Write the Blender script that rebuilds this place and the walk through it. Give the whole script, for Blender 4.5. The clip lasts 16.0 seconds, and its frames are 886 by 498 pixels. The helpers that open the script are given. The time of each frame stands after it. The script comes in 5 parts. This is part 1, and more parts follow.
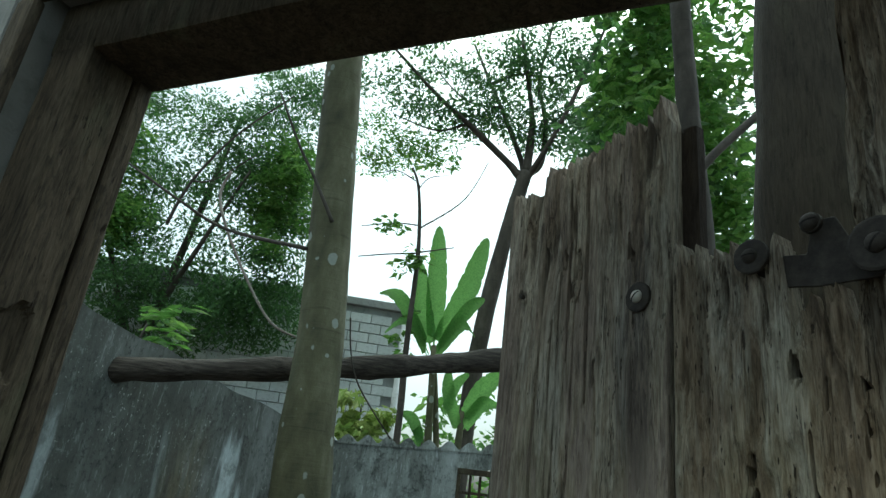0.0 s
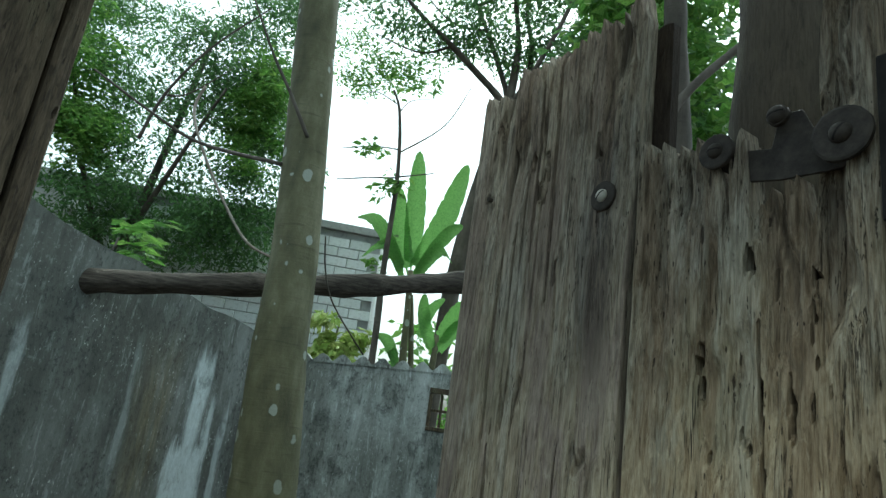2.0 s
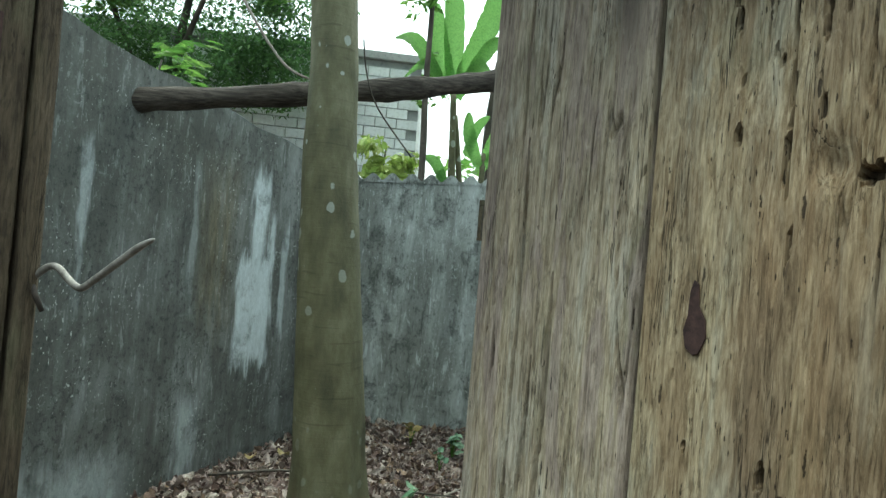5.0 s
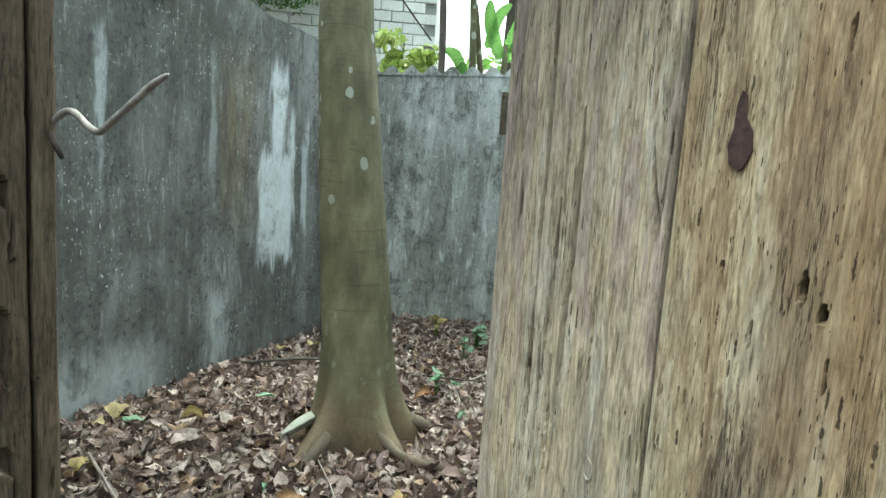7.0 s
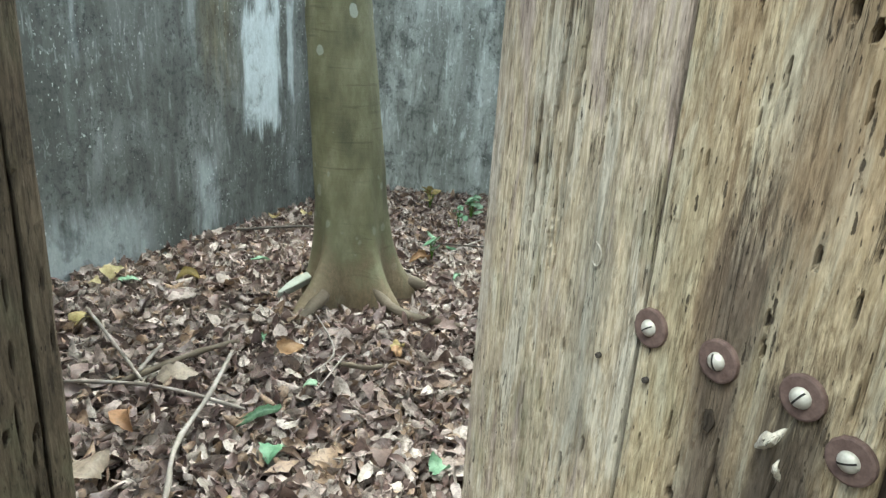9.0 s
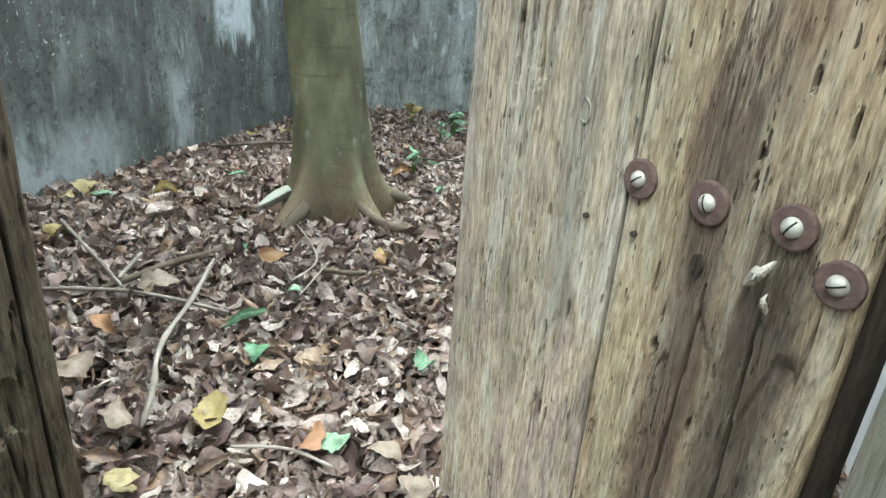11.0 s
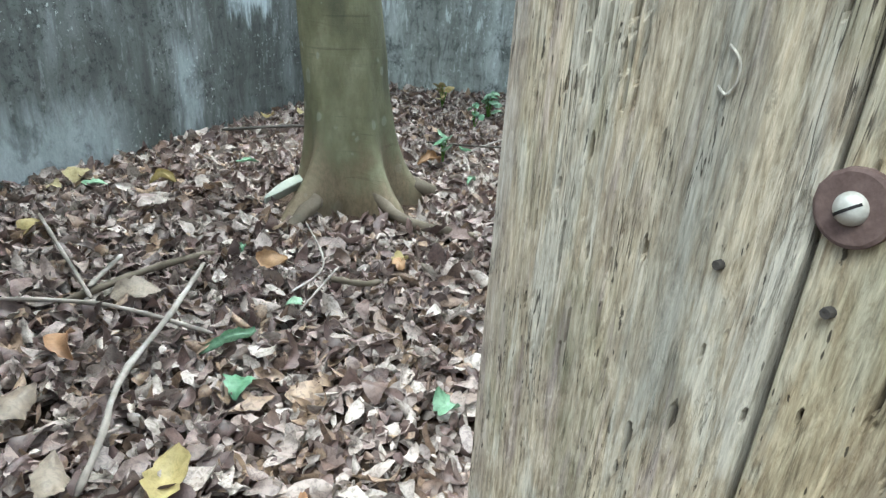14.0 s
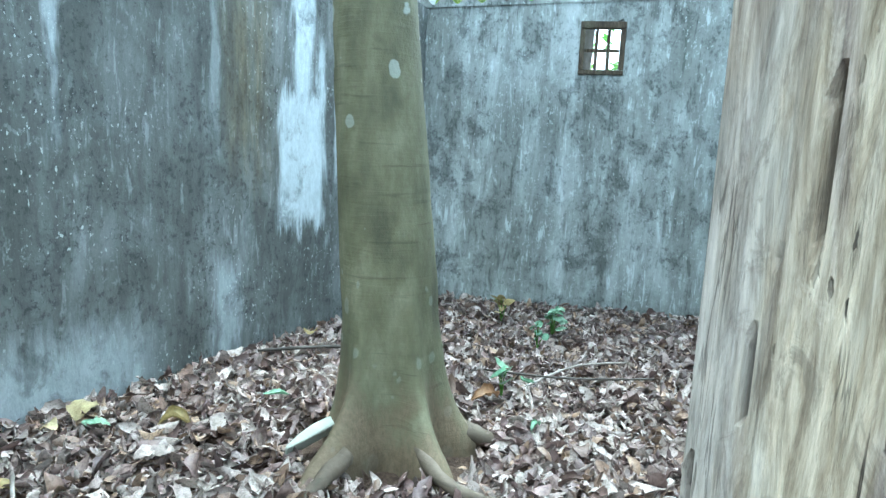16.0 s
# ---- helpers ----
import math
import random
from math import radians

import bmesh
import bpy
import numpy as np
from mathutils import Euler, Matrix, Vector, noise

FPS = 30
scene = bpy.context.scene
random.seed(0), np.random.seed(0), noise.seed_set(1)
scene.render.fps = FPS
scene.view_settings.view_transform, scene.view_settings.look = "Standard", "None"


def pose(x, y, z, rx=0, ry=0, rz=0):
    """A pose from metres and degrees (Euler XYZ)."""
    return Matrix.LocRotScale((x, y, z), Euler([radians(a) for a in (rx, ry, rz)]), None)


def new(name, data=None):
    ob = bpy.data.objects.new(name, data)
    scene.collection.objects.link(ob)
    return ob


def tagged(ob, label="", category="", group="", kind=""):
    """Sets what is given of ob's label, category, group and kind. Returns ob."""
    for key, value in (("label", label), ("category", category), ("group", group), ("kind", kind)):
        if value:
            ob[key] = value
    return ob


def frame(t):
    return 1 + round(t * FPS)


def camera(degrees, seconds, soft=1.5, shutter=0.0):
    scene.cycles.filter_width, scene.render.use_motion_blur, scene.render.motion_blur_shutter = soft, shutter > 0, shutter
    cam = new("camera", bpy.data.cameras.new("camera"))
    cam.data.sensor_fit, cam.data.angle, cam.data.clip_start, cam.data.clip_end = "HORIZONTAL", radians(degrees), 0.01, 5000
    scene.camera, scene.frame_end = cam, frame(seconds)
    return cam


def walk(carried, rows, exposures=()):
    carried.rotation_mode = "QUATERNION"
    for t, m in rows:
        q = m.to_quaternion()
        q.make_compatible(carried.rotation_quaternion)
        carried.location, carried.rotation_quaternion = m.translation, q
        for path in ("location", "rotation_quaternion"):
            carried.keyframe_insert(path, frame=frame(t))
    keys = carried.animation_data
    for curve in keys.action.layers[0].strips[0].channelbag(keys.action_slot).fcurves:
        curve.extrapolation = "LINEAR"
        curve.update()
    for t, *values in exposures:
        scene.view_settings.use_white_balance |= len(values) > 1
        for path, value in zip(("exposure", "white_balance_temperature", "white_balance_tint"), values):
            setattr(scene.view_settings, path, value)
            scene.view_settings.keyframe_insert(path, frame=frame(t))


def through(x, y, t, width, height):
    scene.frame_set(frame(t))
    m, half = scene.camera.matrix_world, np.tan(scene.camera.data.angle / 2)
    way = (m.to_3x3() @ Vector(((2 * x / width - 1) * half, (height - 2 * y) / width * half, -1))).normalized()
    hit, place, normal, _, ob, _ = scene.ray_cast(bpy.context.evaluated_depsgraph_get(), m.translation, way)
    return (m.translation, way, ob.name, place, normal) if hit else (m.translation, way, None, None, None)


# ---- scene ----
cam = camera(69.3, 16.0, soft=1.4)
# seconds, x, y, z, yaw, pitch, roll
ROWS = [
    (0.0, 0.000, 0.000, 1.627, 0.00, 21.08, -6.66),
    (0.5, -0.001, 0.014, 1.623, -0.14, 19.14, -6.99),
    (1.0, 0.001, 0.024, 1.606, -0.33, 17.25, -7.40),
    (1.5, 0.007, 0.033, 1.596, -0.76, 15.60, -7.44),
    (2.0, 0.030, 0.029, 1.586, -2.15, 15.20, -7.72),
    (2.5, 0.045, 0.028, 1.573, -4.64, 14.94, -7.88),
    (3.0, 0.051, 0.012, 1.543, -6.01, 14.40, -7.99),
    (3.5, 0.051, 0.005, 1.495, -4.70, 12.43, -8.33),
    (4.0, 0.059, 0.009, 1.451, -1.29, 7.51, -7.26),
    (6.5, 0.058, 0.032, 1.288, 3.87, -5.27, -4.05),
    (7.0, 0.057, 0.042, 1.273, 4.37, -7.75, -3.92),
    (7.5, 0.058, 0.052, 1.250, 4.69, -9.84, -3.73),
    (8.0, 0.056, 0.058, 1.214, 4.62, -12.01, -3.33),
    (8.5, 0.051, 0.063, 1.160, 4.01, -14.35, -3.44),
    (9.0, 0.050, 0.067, 1.118, 3.62, -17.41, -3.82),
    (9.5, 0.053, 0.066, 1.085, 3.21, -19.86, -3.77),
    (10.0, 0.058, 0.070, 1.054, 2.82, -22.52, -3.62),
    (12.5, 0.046, 0.035, 1.000, 1.19, -23.56, -4.20),
    (13.0, 0.050, 0.131, 0.983, 2.13, -23.47, -4.00),
    (13.5, 0.060, 0.320, 0.950, 2.60, -25.30, -3.70),
    (14.0, 0.060, 0.425, 0.935, 5.00, -25.00, -3.20),
    (14.5, 0.042, 0.520, 0.955, 6.00, -21.40, -2.60),
    (15.0, 0.028, 0.640, 0.975, 7.20, -15.90, -2.40),
    (15.5, 0.020, 0.770, 0.995, 9.00, -9.60, -2.40),
    (16.0, 0.020, 0.870, 1.000, 10.30, -8.80, -2.60),
]
EXPOSURES = [(0.0, 0.72, 5750, -13), (1.5, 1.0, 5750, -13), (3.5, 1.5, 5950, -13), (4.2, 1.55, 6000, -12), (6.5, 2.2, 6200, -6), (10.0, 2.55, 6000, -2), (13.0, 2.55, 5700, -1), (15.0, 2.65, 5350, -3), (16.0, 3.0, 5000, -8)]
walk(cam, [(t, pose(x, y, z, 90 + pitch, roll, yaw)) for t, x, y, z, yaw, pitch, roll in ROWS], EXPOSURES)

# ---------------------------------------------------------------- world and light
world = bpy.data.worlds.new("sky")
scene.world = world
world.use_nodes = True
wt = world.node_tree
sky = wt.nodes.new("ShaderNodeTexSky")
sky.sky_type = "NISHITA"
sky.sun_disc = False
sky.sun_elevation, sky.sun_rotation = radians(62), radians(20)
sky.dust_density, sky.air_density = 6.0, 1.0
hsv = wt.nodes.new("ShaderNodeHueSaturation")
hsv.inputs["Saturation"].default_value = 0.35
wt.links.new(sky.outputs["Color"], hsv.inputs["Color"])
wt.links.new(hsv.outputs["Color"], wt.nodes["Background"].inputs["Color"])
wt.nodes["Background"].inputs["Strength"].default_value = 0.15
sun_data = bpy.data.lights.new("sun", "SUN")
sun_data.energy, sun_data.angle, sun_data.color = 0.8, radians(25), (1.0, 0.96, 0.9)
sun = new("sun", sun_data)
sun.matrix_world = pose(0, 0, 20, 28, 0, -20)


# ---------------------------------------------------------------- small tools
def vnoise(p, seed=0):
    """Value noise of an (n, 3) array, in -1..1."""
    p = np.asarray(p, float)
    i = np.floor(p).astype(np.int64)
    f = p - i
    f = f * f * (3 - 2 * f)
    out = np.zeros(len(p))
    for dx in (0, 1):
        for dy in (0, 1):
            for dz in (0, 1):
                h = (i[:, 0] + dx) * 374761393 + (i[:, 1] + dy) * 668265263 + (i[:, 2] + dz) * 2147483647 + seed * 144269
                h = (h ^ (h >> 13)) * 1274126177
                h = ((h ^ (h >> 16)) & 0xFFFF) / 32767.5 - 1
                w = (f[:, 0] if dx else 1 - f[:, 0]) * (f[:, 1] if dy else 1 - f[:, 1]) * (f[:, 2] if dz else 1 - f[:, 2])
                out += w * h
    return out


def fbm(p, seed=0, octaves=3):
    p = np.asarray(p, float)
    return sum(vnoise(p * 2 ** k, seed + k) / 2 ** k for k in range(octaves))


def mesh_of(name, verts, faces, smooth=False):
    me = bpy.data.meshes.new(name)
    me.from_pydata([tuple(map(float, v)) for v in verts], [], [tuple(map(int, f)) for f in faces])
    me.update()
    if smooth:
        me.shade_smooth()
    return me


def put(name, me, material, parent=None, label="", m=None):
    """A mesh as one object, under parent if there is one."""
    if isinstance(me, bmesh.types.BMesh):
        data = bpy.data.meshes.new(name)
        me.to_mesh(data)
        me.free()
        me = data
    if not me.materials:
        me.materials.append(material)
    ob = new(name, me)
    if parent is not None:
        ob.parent = parent
    if m is not None:
        ob.matrix_basis = m
    if label:
        ob["label"] = label
    return ob


def thing(name, label, category, group="", kind="", m=None):
    ob = tagged(new(name), label, category, group, kind)
    if m is not None:
        ob.matrix_basis = m
    return ob


def box(lo, hi, bevel=0.0, cuts=0, wobble=0.0, seed=0):
    """A bevelled box from corner to corner; cuts and wobble roughen it."""
    bm = bmesh.new()
    bmesh.ops.create_cube(bm, size=1)
    lo, hi = Vector(lo), Vector(hi)
    for v in bm.verts:
        v.co = Vector(((lo[k] + hi[k]) / 2 + v.co[k] * (hi[k] - lo[k]) for k in range(3)))
    if bevel:
        bmesh.ops.bevel(bm, geom=bm.edges[:], offset=bevel, segments=2, affect="EDGES", profile=0.6)
    if cuts:
        long_edges = [e for e in bm.edges if e.calc_length() > 0.25 * max(hi - lo)]
        bmesh.ops.subdivide_edges(bm, edges=long_edges, cuts=cuts, use_grid_fill=True)
    if wobble:
        for v in bm.verts:
            n = noise.noise_vector(Vector((v.co.x * 3, v.co.y * 3, v.co.z * 2.2)) + Vector((seed, 0, 0)))
            n2 = noise.noise_vector(Vector((v.co.x * 14, v.co.y * 14, v.co.z * 9)) + Vector((seed, 5, 0)))
            v.co += n * wobble + n2 * wobble * 0.4
    return bm


def tube(points, radii, sides=8, rough=0.0, seed=0, closed=True):
    """Verts and faces of a tapered tube along points."""
    pts = [Vector(p) for p in points]
    verts, faces = [], []
    side = None
    for i, p in enumerate(pts):
        d = (pts[min(i + 1, len(pts) - 1)] - pts[max(i - 1, 0)]).normalized()
        if side is None:
            side = d.orthogonal().normalized()
        side = (side - d * side.dot(d)).normalized()
        up = d.cross(side)
        for k in range(sides):
            a = 2 * math.pi * k / sides
            r = radii[i]
            if rough:
                r *= 1 + rough * noise.noise(Vector((math.cos(a) * 1.5, math.sin(a) * 1.5, i * 0.7 + seed)))
            verts.append(p + (side * math.cos(a) + up * math.sin(a)) * r)
    for i in range(len(pts) - 1):
        for k in range(sides):
            a, b = i * sides + k, i * sides + (k + 1) % sides
            faces.append((a, b, b + sides, a + sides))
    if closed:
        faces.append(tuple(range(sides - 1, -1, -1)))
        faces.append(tuple(range((len(pts) - 1) * sides, len(pts) * sides)))
    return verts, faces


def smooth_line(points, n):
    """n points on a smooth line through the given ones."""
    p = np.array(points, float)
    t = np.linspace(0, len(p) - 1, n)
    out = []
    for u in t:
        i = min(int(u), len(p) - 2)
        f = u - i
        a, b, c, d = p[max(i - 1, 0)], p[i], p[i + 1], p[min(i + 2, len(p) - 1)]
        out.append(0.5 * ((2 * b) + (c - a) * f + (2 * a - 5 * b + 4 * c - d) * f * f + (3 * b - a - 3 * c + d) * f ** 3))
    return out


def join(parts):
    verts, faces = [], []
    for v, f in parts:
        o = len(verts)
        verts += list(v)
        faces += [tuple(i + o for i in q) for q in f]
    return verts, faces


# ---------------------------------------------------------------- materials
class Mat:
    """A node material with short forms for its nodes."""

    def __init__(self, name, rough=0.8, metal=0.0, spec=0.3):
        self.m = bpy.data.materials.new(name)
        self.m.use_nodes = True
        self.t = self.m.node_tree
        self.b = self.t.nodes["Principled BSDF"]
        self.b.inputs["Roughness"].default_value = rough
        self.b.inputs["Metallic"].default_value = metal
        self.b.inputs["Specular IOR Level"].default_value = spec

    def n(self, kind, **props):
        node = self.t.nodes.new("ShaderNode" + kind)
        for k, v in props.items():
            setattr(node, k, v)
        return node

    def link(self, a, b):
        self.t.links.new(a, b)

    def coords(self, scale=(1, 1, 1), loc=(0, 0, 0), which="Object"):
        tc = self.n("TexCoord")
        mp = self.n("Mapping")
        mp.inputs["Scale"].default_value = scale
        mp.inputs["Location"].default_value = loc
        self.link(tc.outputs[which], mp.inputs["Vector"])
        return mp.outputs["Vector"]

    def noise(self, vec, scale, detail=4, rough=0.55, distort=0.0):
        nd = self.n("TexNoise")
        nd.inputs["Scale"].default_value = scale
        nd.inputs["Detail"].default_value = detail
        nd.inputs["Roughness"].default_value = rough
        nd.inputs["Distortion"].default_value = distort
        self.link(vec, nd.inputs["Vector"])
        return nd.outputs["Fac"]

    def ramp(self, fac, stops):
        r = self.n("ValToRGB")
        while len(r.color_ramp.elements) < len(stops):
            r.color_ramp.elements.new(0.5)
        for e, (pos, col) in zip(r.color_ramp.elements, stops):
            e.position = pos
            e.color = (*col, 1) if len(col) == 3 else col
        self.link(fac, r.inputs["Fac"])
        return r.outputs["Color"]

    def grey(self, fac, a, b, lo=0.0, hi=1.0):
        r = self.n("MapRange", interpolation_type="SMOOTHSTEP")
        for k, v in zip(("From Min", "From Max", "To Min", "To Max"), (a, b, lo, hi)):
            r.inputs[k].default_value = v
        self.link(fac, r.inputs["Value"])
        return r.outputs["Result"]

    def math(self, op, a, b=None):
        nd = self.n("Math", operation=op)
        for k, v in enumerate((a, b)):
            if v is None:
                continue
            if isinstance(v, (int, float)):
                nd.inputs[k].default_value = v
            else:
                self.link(v, nd.inputs[k])
        return nd.outputs[0]

    def mix(self, fac, a, b, mode="MIX"):
        nd = self.n("Mix", data_type="RGBA", blend_type=mode)
        for s, v in ((nd.inputs[0], fac), (nd.inputs[6], a), (nd.inputs[7], b)):
            if isinstance(v, (int, float)):
                s.default_value = v
            elif isinstance(v, tuple):
                s.default_value = (*v, 1)
            else:
                self.link(v, s)
        return nd.outputs[2]

    def colour(self, c):
        if isinstance(c, tuple):
            self.b.inputs["Base Color"].default_value = (*c, 1)
        else:
            self.link(c, self.b.inputs["Base Color"])

    def bump(self, h, strength=0.5, dist=0.01, below=None):
        nd = self.n("Bump")
        nd.inputs["Strength"].default_value = strength
        nd.inputs["Distance"].default_value = dist
        self.link(h, nd.inputs["Height"])
        if below is not None:
            self.link(below, nd.inputs["Normal"])
        self.link(nd.outputs["Normal"], self.b.inputs["Normal"])
        return nd.outputs["Normal"]


def wood(name, pale, mid, dark, grain=1.0, stain=0.5, loc=(0, 0, 0), mould=0.4, worm=0.55, stains=(), top_tone=None, tints=()):
    """Weathered wood with its grain along z. The mesh attribute "cavity" marks decayed pits and open cracks."""
    w = Mat(name, 0.85, 0, 0.2)
    fibre = w.noise(w.coords((320, 320, 30), loc), grain, 4, 0.65, 0.4)
    fine = w.noise(w.coords((62, 62, 7.5), loc), grain * 2.2, 7, 0.74, 0.6)
    broad = w.noise(w.coords((9, 9, 1.9), loc), grain * 1.7, 6, 0.65, 0.6)
    blot = w.noise(w.coords((4.5, 4.5, 2.4), loc), 2.0, 5, 0.65, 0.4)
    col = w.ramp(fine, [(0.26, dark), (0.42, mid), (0.62, pale)])
    streak = w.ramp(broad, [(0.30, (0.55, 0.52, 0.50)), (0.45, (0.86, 0.84, 0.81)), (0.58, (1.02, 1.0, 0.94)), (0.74, (1.18, 1.13, 1.05))])
    col = w.mix(1.0, col, streak, "MULTIPLY")
    col = w.mix(w.grey(blot, 0.54, 0.70, 0, stain), col, tuple(0.38 * c for c in mid))
    green = w.noise(w.coords((6, 6, 2.0), (7, 3, 1)), 1.7, 4, 0.6)
    col = w.mix(w.grey(green, 0.52, 0.68, 0, mould), col, (0.19, 0.205, 0.125))
    hue = w.noise(w.coords((13, 13, 1.9), (5, 1, 6)), 1.5, 5, 0.65, 0.5)
    if tints:
        col = w.mix(w.grey(hue, 0.50, 0.62, 0, 0.6), col, w.mix(w.grey(fine, 0.3, 0.65), tuple(0.6 * c for c in tints[0]), tuple(1.15 * c for c in tints[0])))
        col = w.mix(w.grey(hue, 0.47, 0.36, 0, 0.6), col, w.mix(w.grey(fine, 0.3, 0.65), tuple(0.65 * c for c in tints[1]), tuple(1.1 * c for c in tints[1])))
    knots = w.noise(w.coords((30, 30, 11), (3, 3, 1)), 2.0, 6, 0.75, 0.8)
    col = w.mix(w.grey(knots, 0.54, 0.66, 0, 0.6), col, tuple(0.5 * c for c in mid))
    col = w.mix(w.grey(knots, 0.45, 0.32, 0, 0.40), col, tuple(min(1.0, 1.2 * c) for c in pale))
    col = w.mix(1.0, col, w.ramp(fibre, [(0.30, (0.66, 0.64, 0.62)), (0.50, (1.0, 1.0, 1.0)), (0.70, (1.2, 1.19, 1.17))]), "MULTIPLY")
    if stains or top_tone:
        tc = w.n("TexCoord")
        sep = w.n("SeparateXYZ")
        w.link(tc.outputs["Object"], sep.inputs[0])
        xw = w.math("ADD", sep.outputs[0], w.math("MULTIPLY", w.math("SUBTRACT", broad, 0.5), 0.10))
        zw = w.math("ADD", sep.outputs[2], w.math("MULTIPLY", w.math("SUBTRACT", fine, 0.5), 0.35))
        for x0, x1, z0, z1, much, tint in stains:
            a = w.math("MULTIPLY", w.grey(xw, x0 - 0.02, x0 + 0.02), w.grey(xw, x1 - 0.02, x1 + 0.02, 1, 0))
            c = w.math("MULTIPLY", w.grey(zw, z0 - 0.08, z0 + 0.08), w.grey(zw, z1 - 0.08, z1 + 0.08, 1, 0))
            col = w.mix(w.math("MULTIPLY", w.math("MULTIPLY", a, c), much), col, w.mix(w.grey(fine, 0.3, 0.7), tuple(0.6 * q for q in tint), tuple(1.5 * q for q in tint)))
        if top_tone:
            # greyer, darker tone towards the top of the planks
            grey_top = w.grey(zw, top_tone[0], top_tone[1], 0, top_tone[2])
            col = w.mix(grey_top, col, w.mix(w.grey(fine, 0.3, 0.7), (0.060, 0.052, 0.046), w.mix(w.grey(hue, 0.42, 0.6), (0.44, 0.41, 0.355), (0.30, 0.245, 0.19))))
    crack = w.noise(w.coords((30, 30, 1.6), (2, 9, 4)), 1.5, 5, 0.6, 0.7)
    slit = w.grey(w.math("ABSOLUTE", w.math("SUBTRACT", crack, 0.5)), 0.002, 0.012, 1, 0)
    patchy = w.grey(w.noise(w.coords((7, 7, 2.5), (1, 1, 8)), 2.0, 3), 0.52, 0.58)
    slit = w.math("MULTIPLY", slit, patchy)
    hair = w.noise(w.coords((110, 110, 5), (7, 4, 1)), 1.5, 4, 0.6, 0.5)
    hair = w.grey(w.math("ABSOLUTE", w.math("SUBTRACT", hair, 0.5)), 0.0, 0.022, 1, 0)
    some = w.grey(w.noise(w.coords((11, 11, 4), (3, 8, 8)), 2.0, 3), 0.50, 0.60, 0, 0.6)
    where = w.noise(w.coords((6, 6, 2.6), (2, 2, 2)), 2.0, 3)
    ragged = w.noise(w.coords((90, 90, 36)), 2.5, 3, 0.65)
    pits = None
    for scale, shift, share in (((150, 150, 19), (6, 2, 5), 0.87), ((360, 360, 60), (1, 8, 3), 0.84)):
        vor = w.n("TexVoronoi")
        vor.inputs["Scale"].default_value = 1.0
        w.link(w.coords(scale, shift), vor.inputs["Vector"])
        cell = w.n("SeparateColor")
        w.link(vor.outputs["Color"], cell.inputs[0])
        near = w.math("ADD", vor.outputs["Distance"], w.math("MULTIPLY", w.math("SUBTRACT", ragged, 0.5), 1.2))
        pit = w.math("MULTIPLY", w.grey(near, 0.16, 0.30, 1, 0), w.grey(cell.outputs[0], share, share + 0.05))
        pits = pit if pits is None else w.math("MAXIMUM", pits, pit)
    pits = w.math("MULTIPLY", pits, w.grey(where, 0.60 - 0.2 * worm, 0.66 - 0.2 * worm))
    slit = w.math("MAXIMUM", w.math("MAXIMUM", slit, pits), w.math("MULTIPLY", hair, some))
    col = w.mix(w.math("MULTIPLY", slit, 0.85), col, (0.026, 0.02, 0.015))
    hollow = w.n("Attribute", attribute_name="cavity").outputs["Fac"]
    # pits and cracks coloured near black: decayed wood, with their shade painted in
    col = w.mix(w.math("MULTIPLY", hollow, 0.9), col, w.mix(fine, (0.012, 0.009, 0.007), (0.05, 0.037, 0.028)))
    w.colour(col)
    h = w.math("SUBTRACT", w.math("ADD", fine, w.math("MULTIPLY", fibre, 0.35)), w.math("MULTIPLY", slit, 0.8))
    w.bump(h, 0.7, 0.004)
    return w.m


M_DOOR = wood("weathered_door_wood", (0.62, 0.55, 0.43), (0.36, 0.30, 0.215), (0.085, 0.065, 0.048), 1.0, 0.5, stains=((0.285, 0.335, 1.66, 2.0, 0.9, (0.04, 0.034, 0.033)), (0.09, 0.16, 1.93, 2.09, 0.7, (0.06, 0.04, 0.034)), (-0.1, 0.035, 0.2, 2.1, 0.35, (0.23, 0.19, 0.185)), (0.24, 0.30, 0.55, 0.95, 0.45, (0.14, 0.145, 0.13))), top_tone=(1.35, 1.95, 0.72), tints=((0.36, 0.29, 0.275), (0.60, 0.57, 0.48)))
M_DOOR_B = wood("rotten_door_wood", (0.60, 0.51, 0.36), (0.34, 0.265, 0.17), (0.07, 0.05, 0.034), 1.15, 0.7, (4, 2, 7), 0.35, 1.0, stains=((0.085, 0.15, 0.3, 0.98, 0.85, (0.085, 0.06, 0.044)), (0.165, 0.25, 0.20, 0.82, 0.85, (0.062, 0.05, 0.041)), (0.13, 0.28, 0.95, 1.5, 0.35, (0.33, 0.21, 0.11)), (0.13, 0.19, 0.86, 1.35, 0.45, (0.16, 0.115, 0.075)), (0.02, 0.07, 0.3, 1.0, 0.3, (0.36, 0.32, 0.20))), top_tone=(1.40, 1.95, 0.75), tints=((0.27, 0.185, 0.105), (0.56, 0.52, 0.40)))
M_BATTEN = wood("dark_red_wood", (0.060, 0.047, 0.038), (0.036, 0.028, 0.023), (0.016, 0.012, 0.010), 1.0, 0.3, (1, 5, 2), 0.05)
M_FRAME = wood("old_frame_wood", (0.145, 0.119, 0.086), (0.083, 0.068, 0.049), (0.026, 0.021, 0.016), 0.8, 0.6, (9, 1, 3), 0.3, 0.7)
M_POST = wood("grey_post_wood", (0.44, 0.43, 0.36), (0.37, 0.355, 0.28), (0.25, 0.23, 0.18), 0.6, 0.3, (3, 8, 1), 0.3)
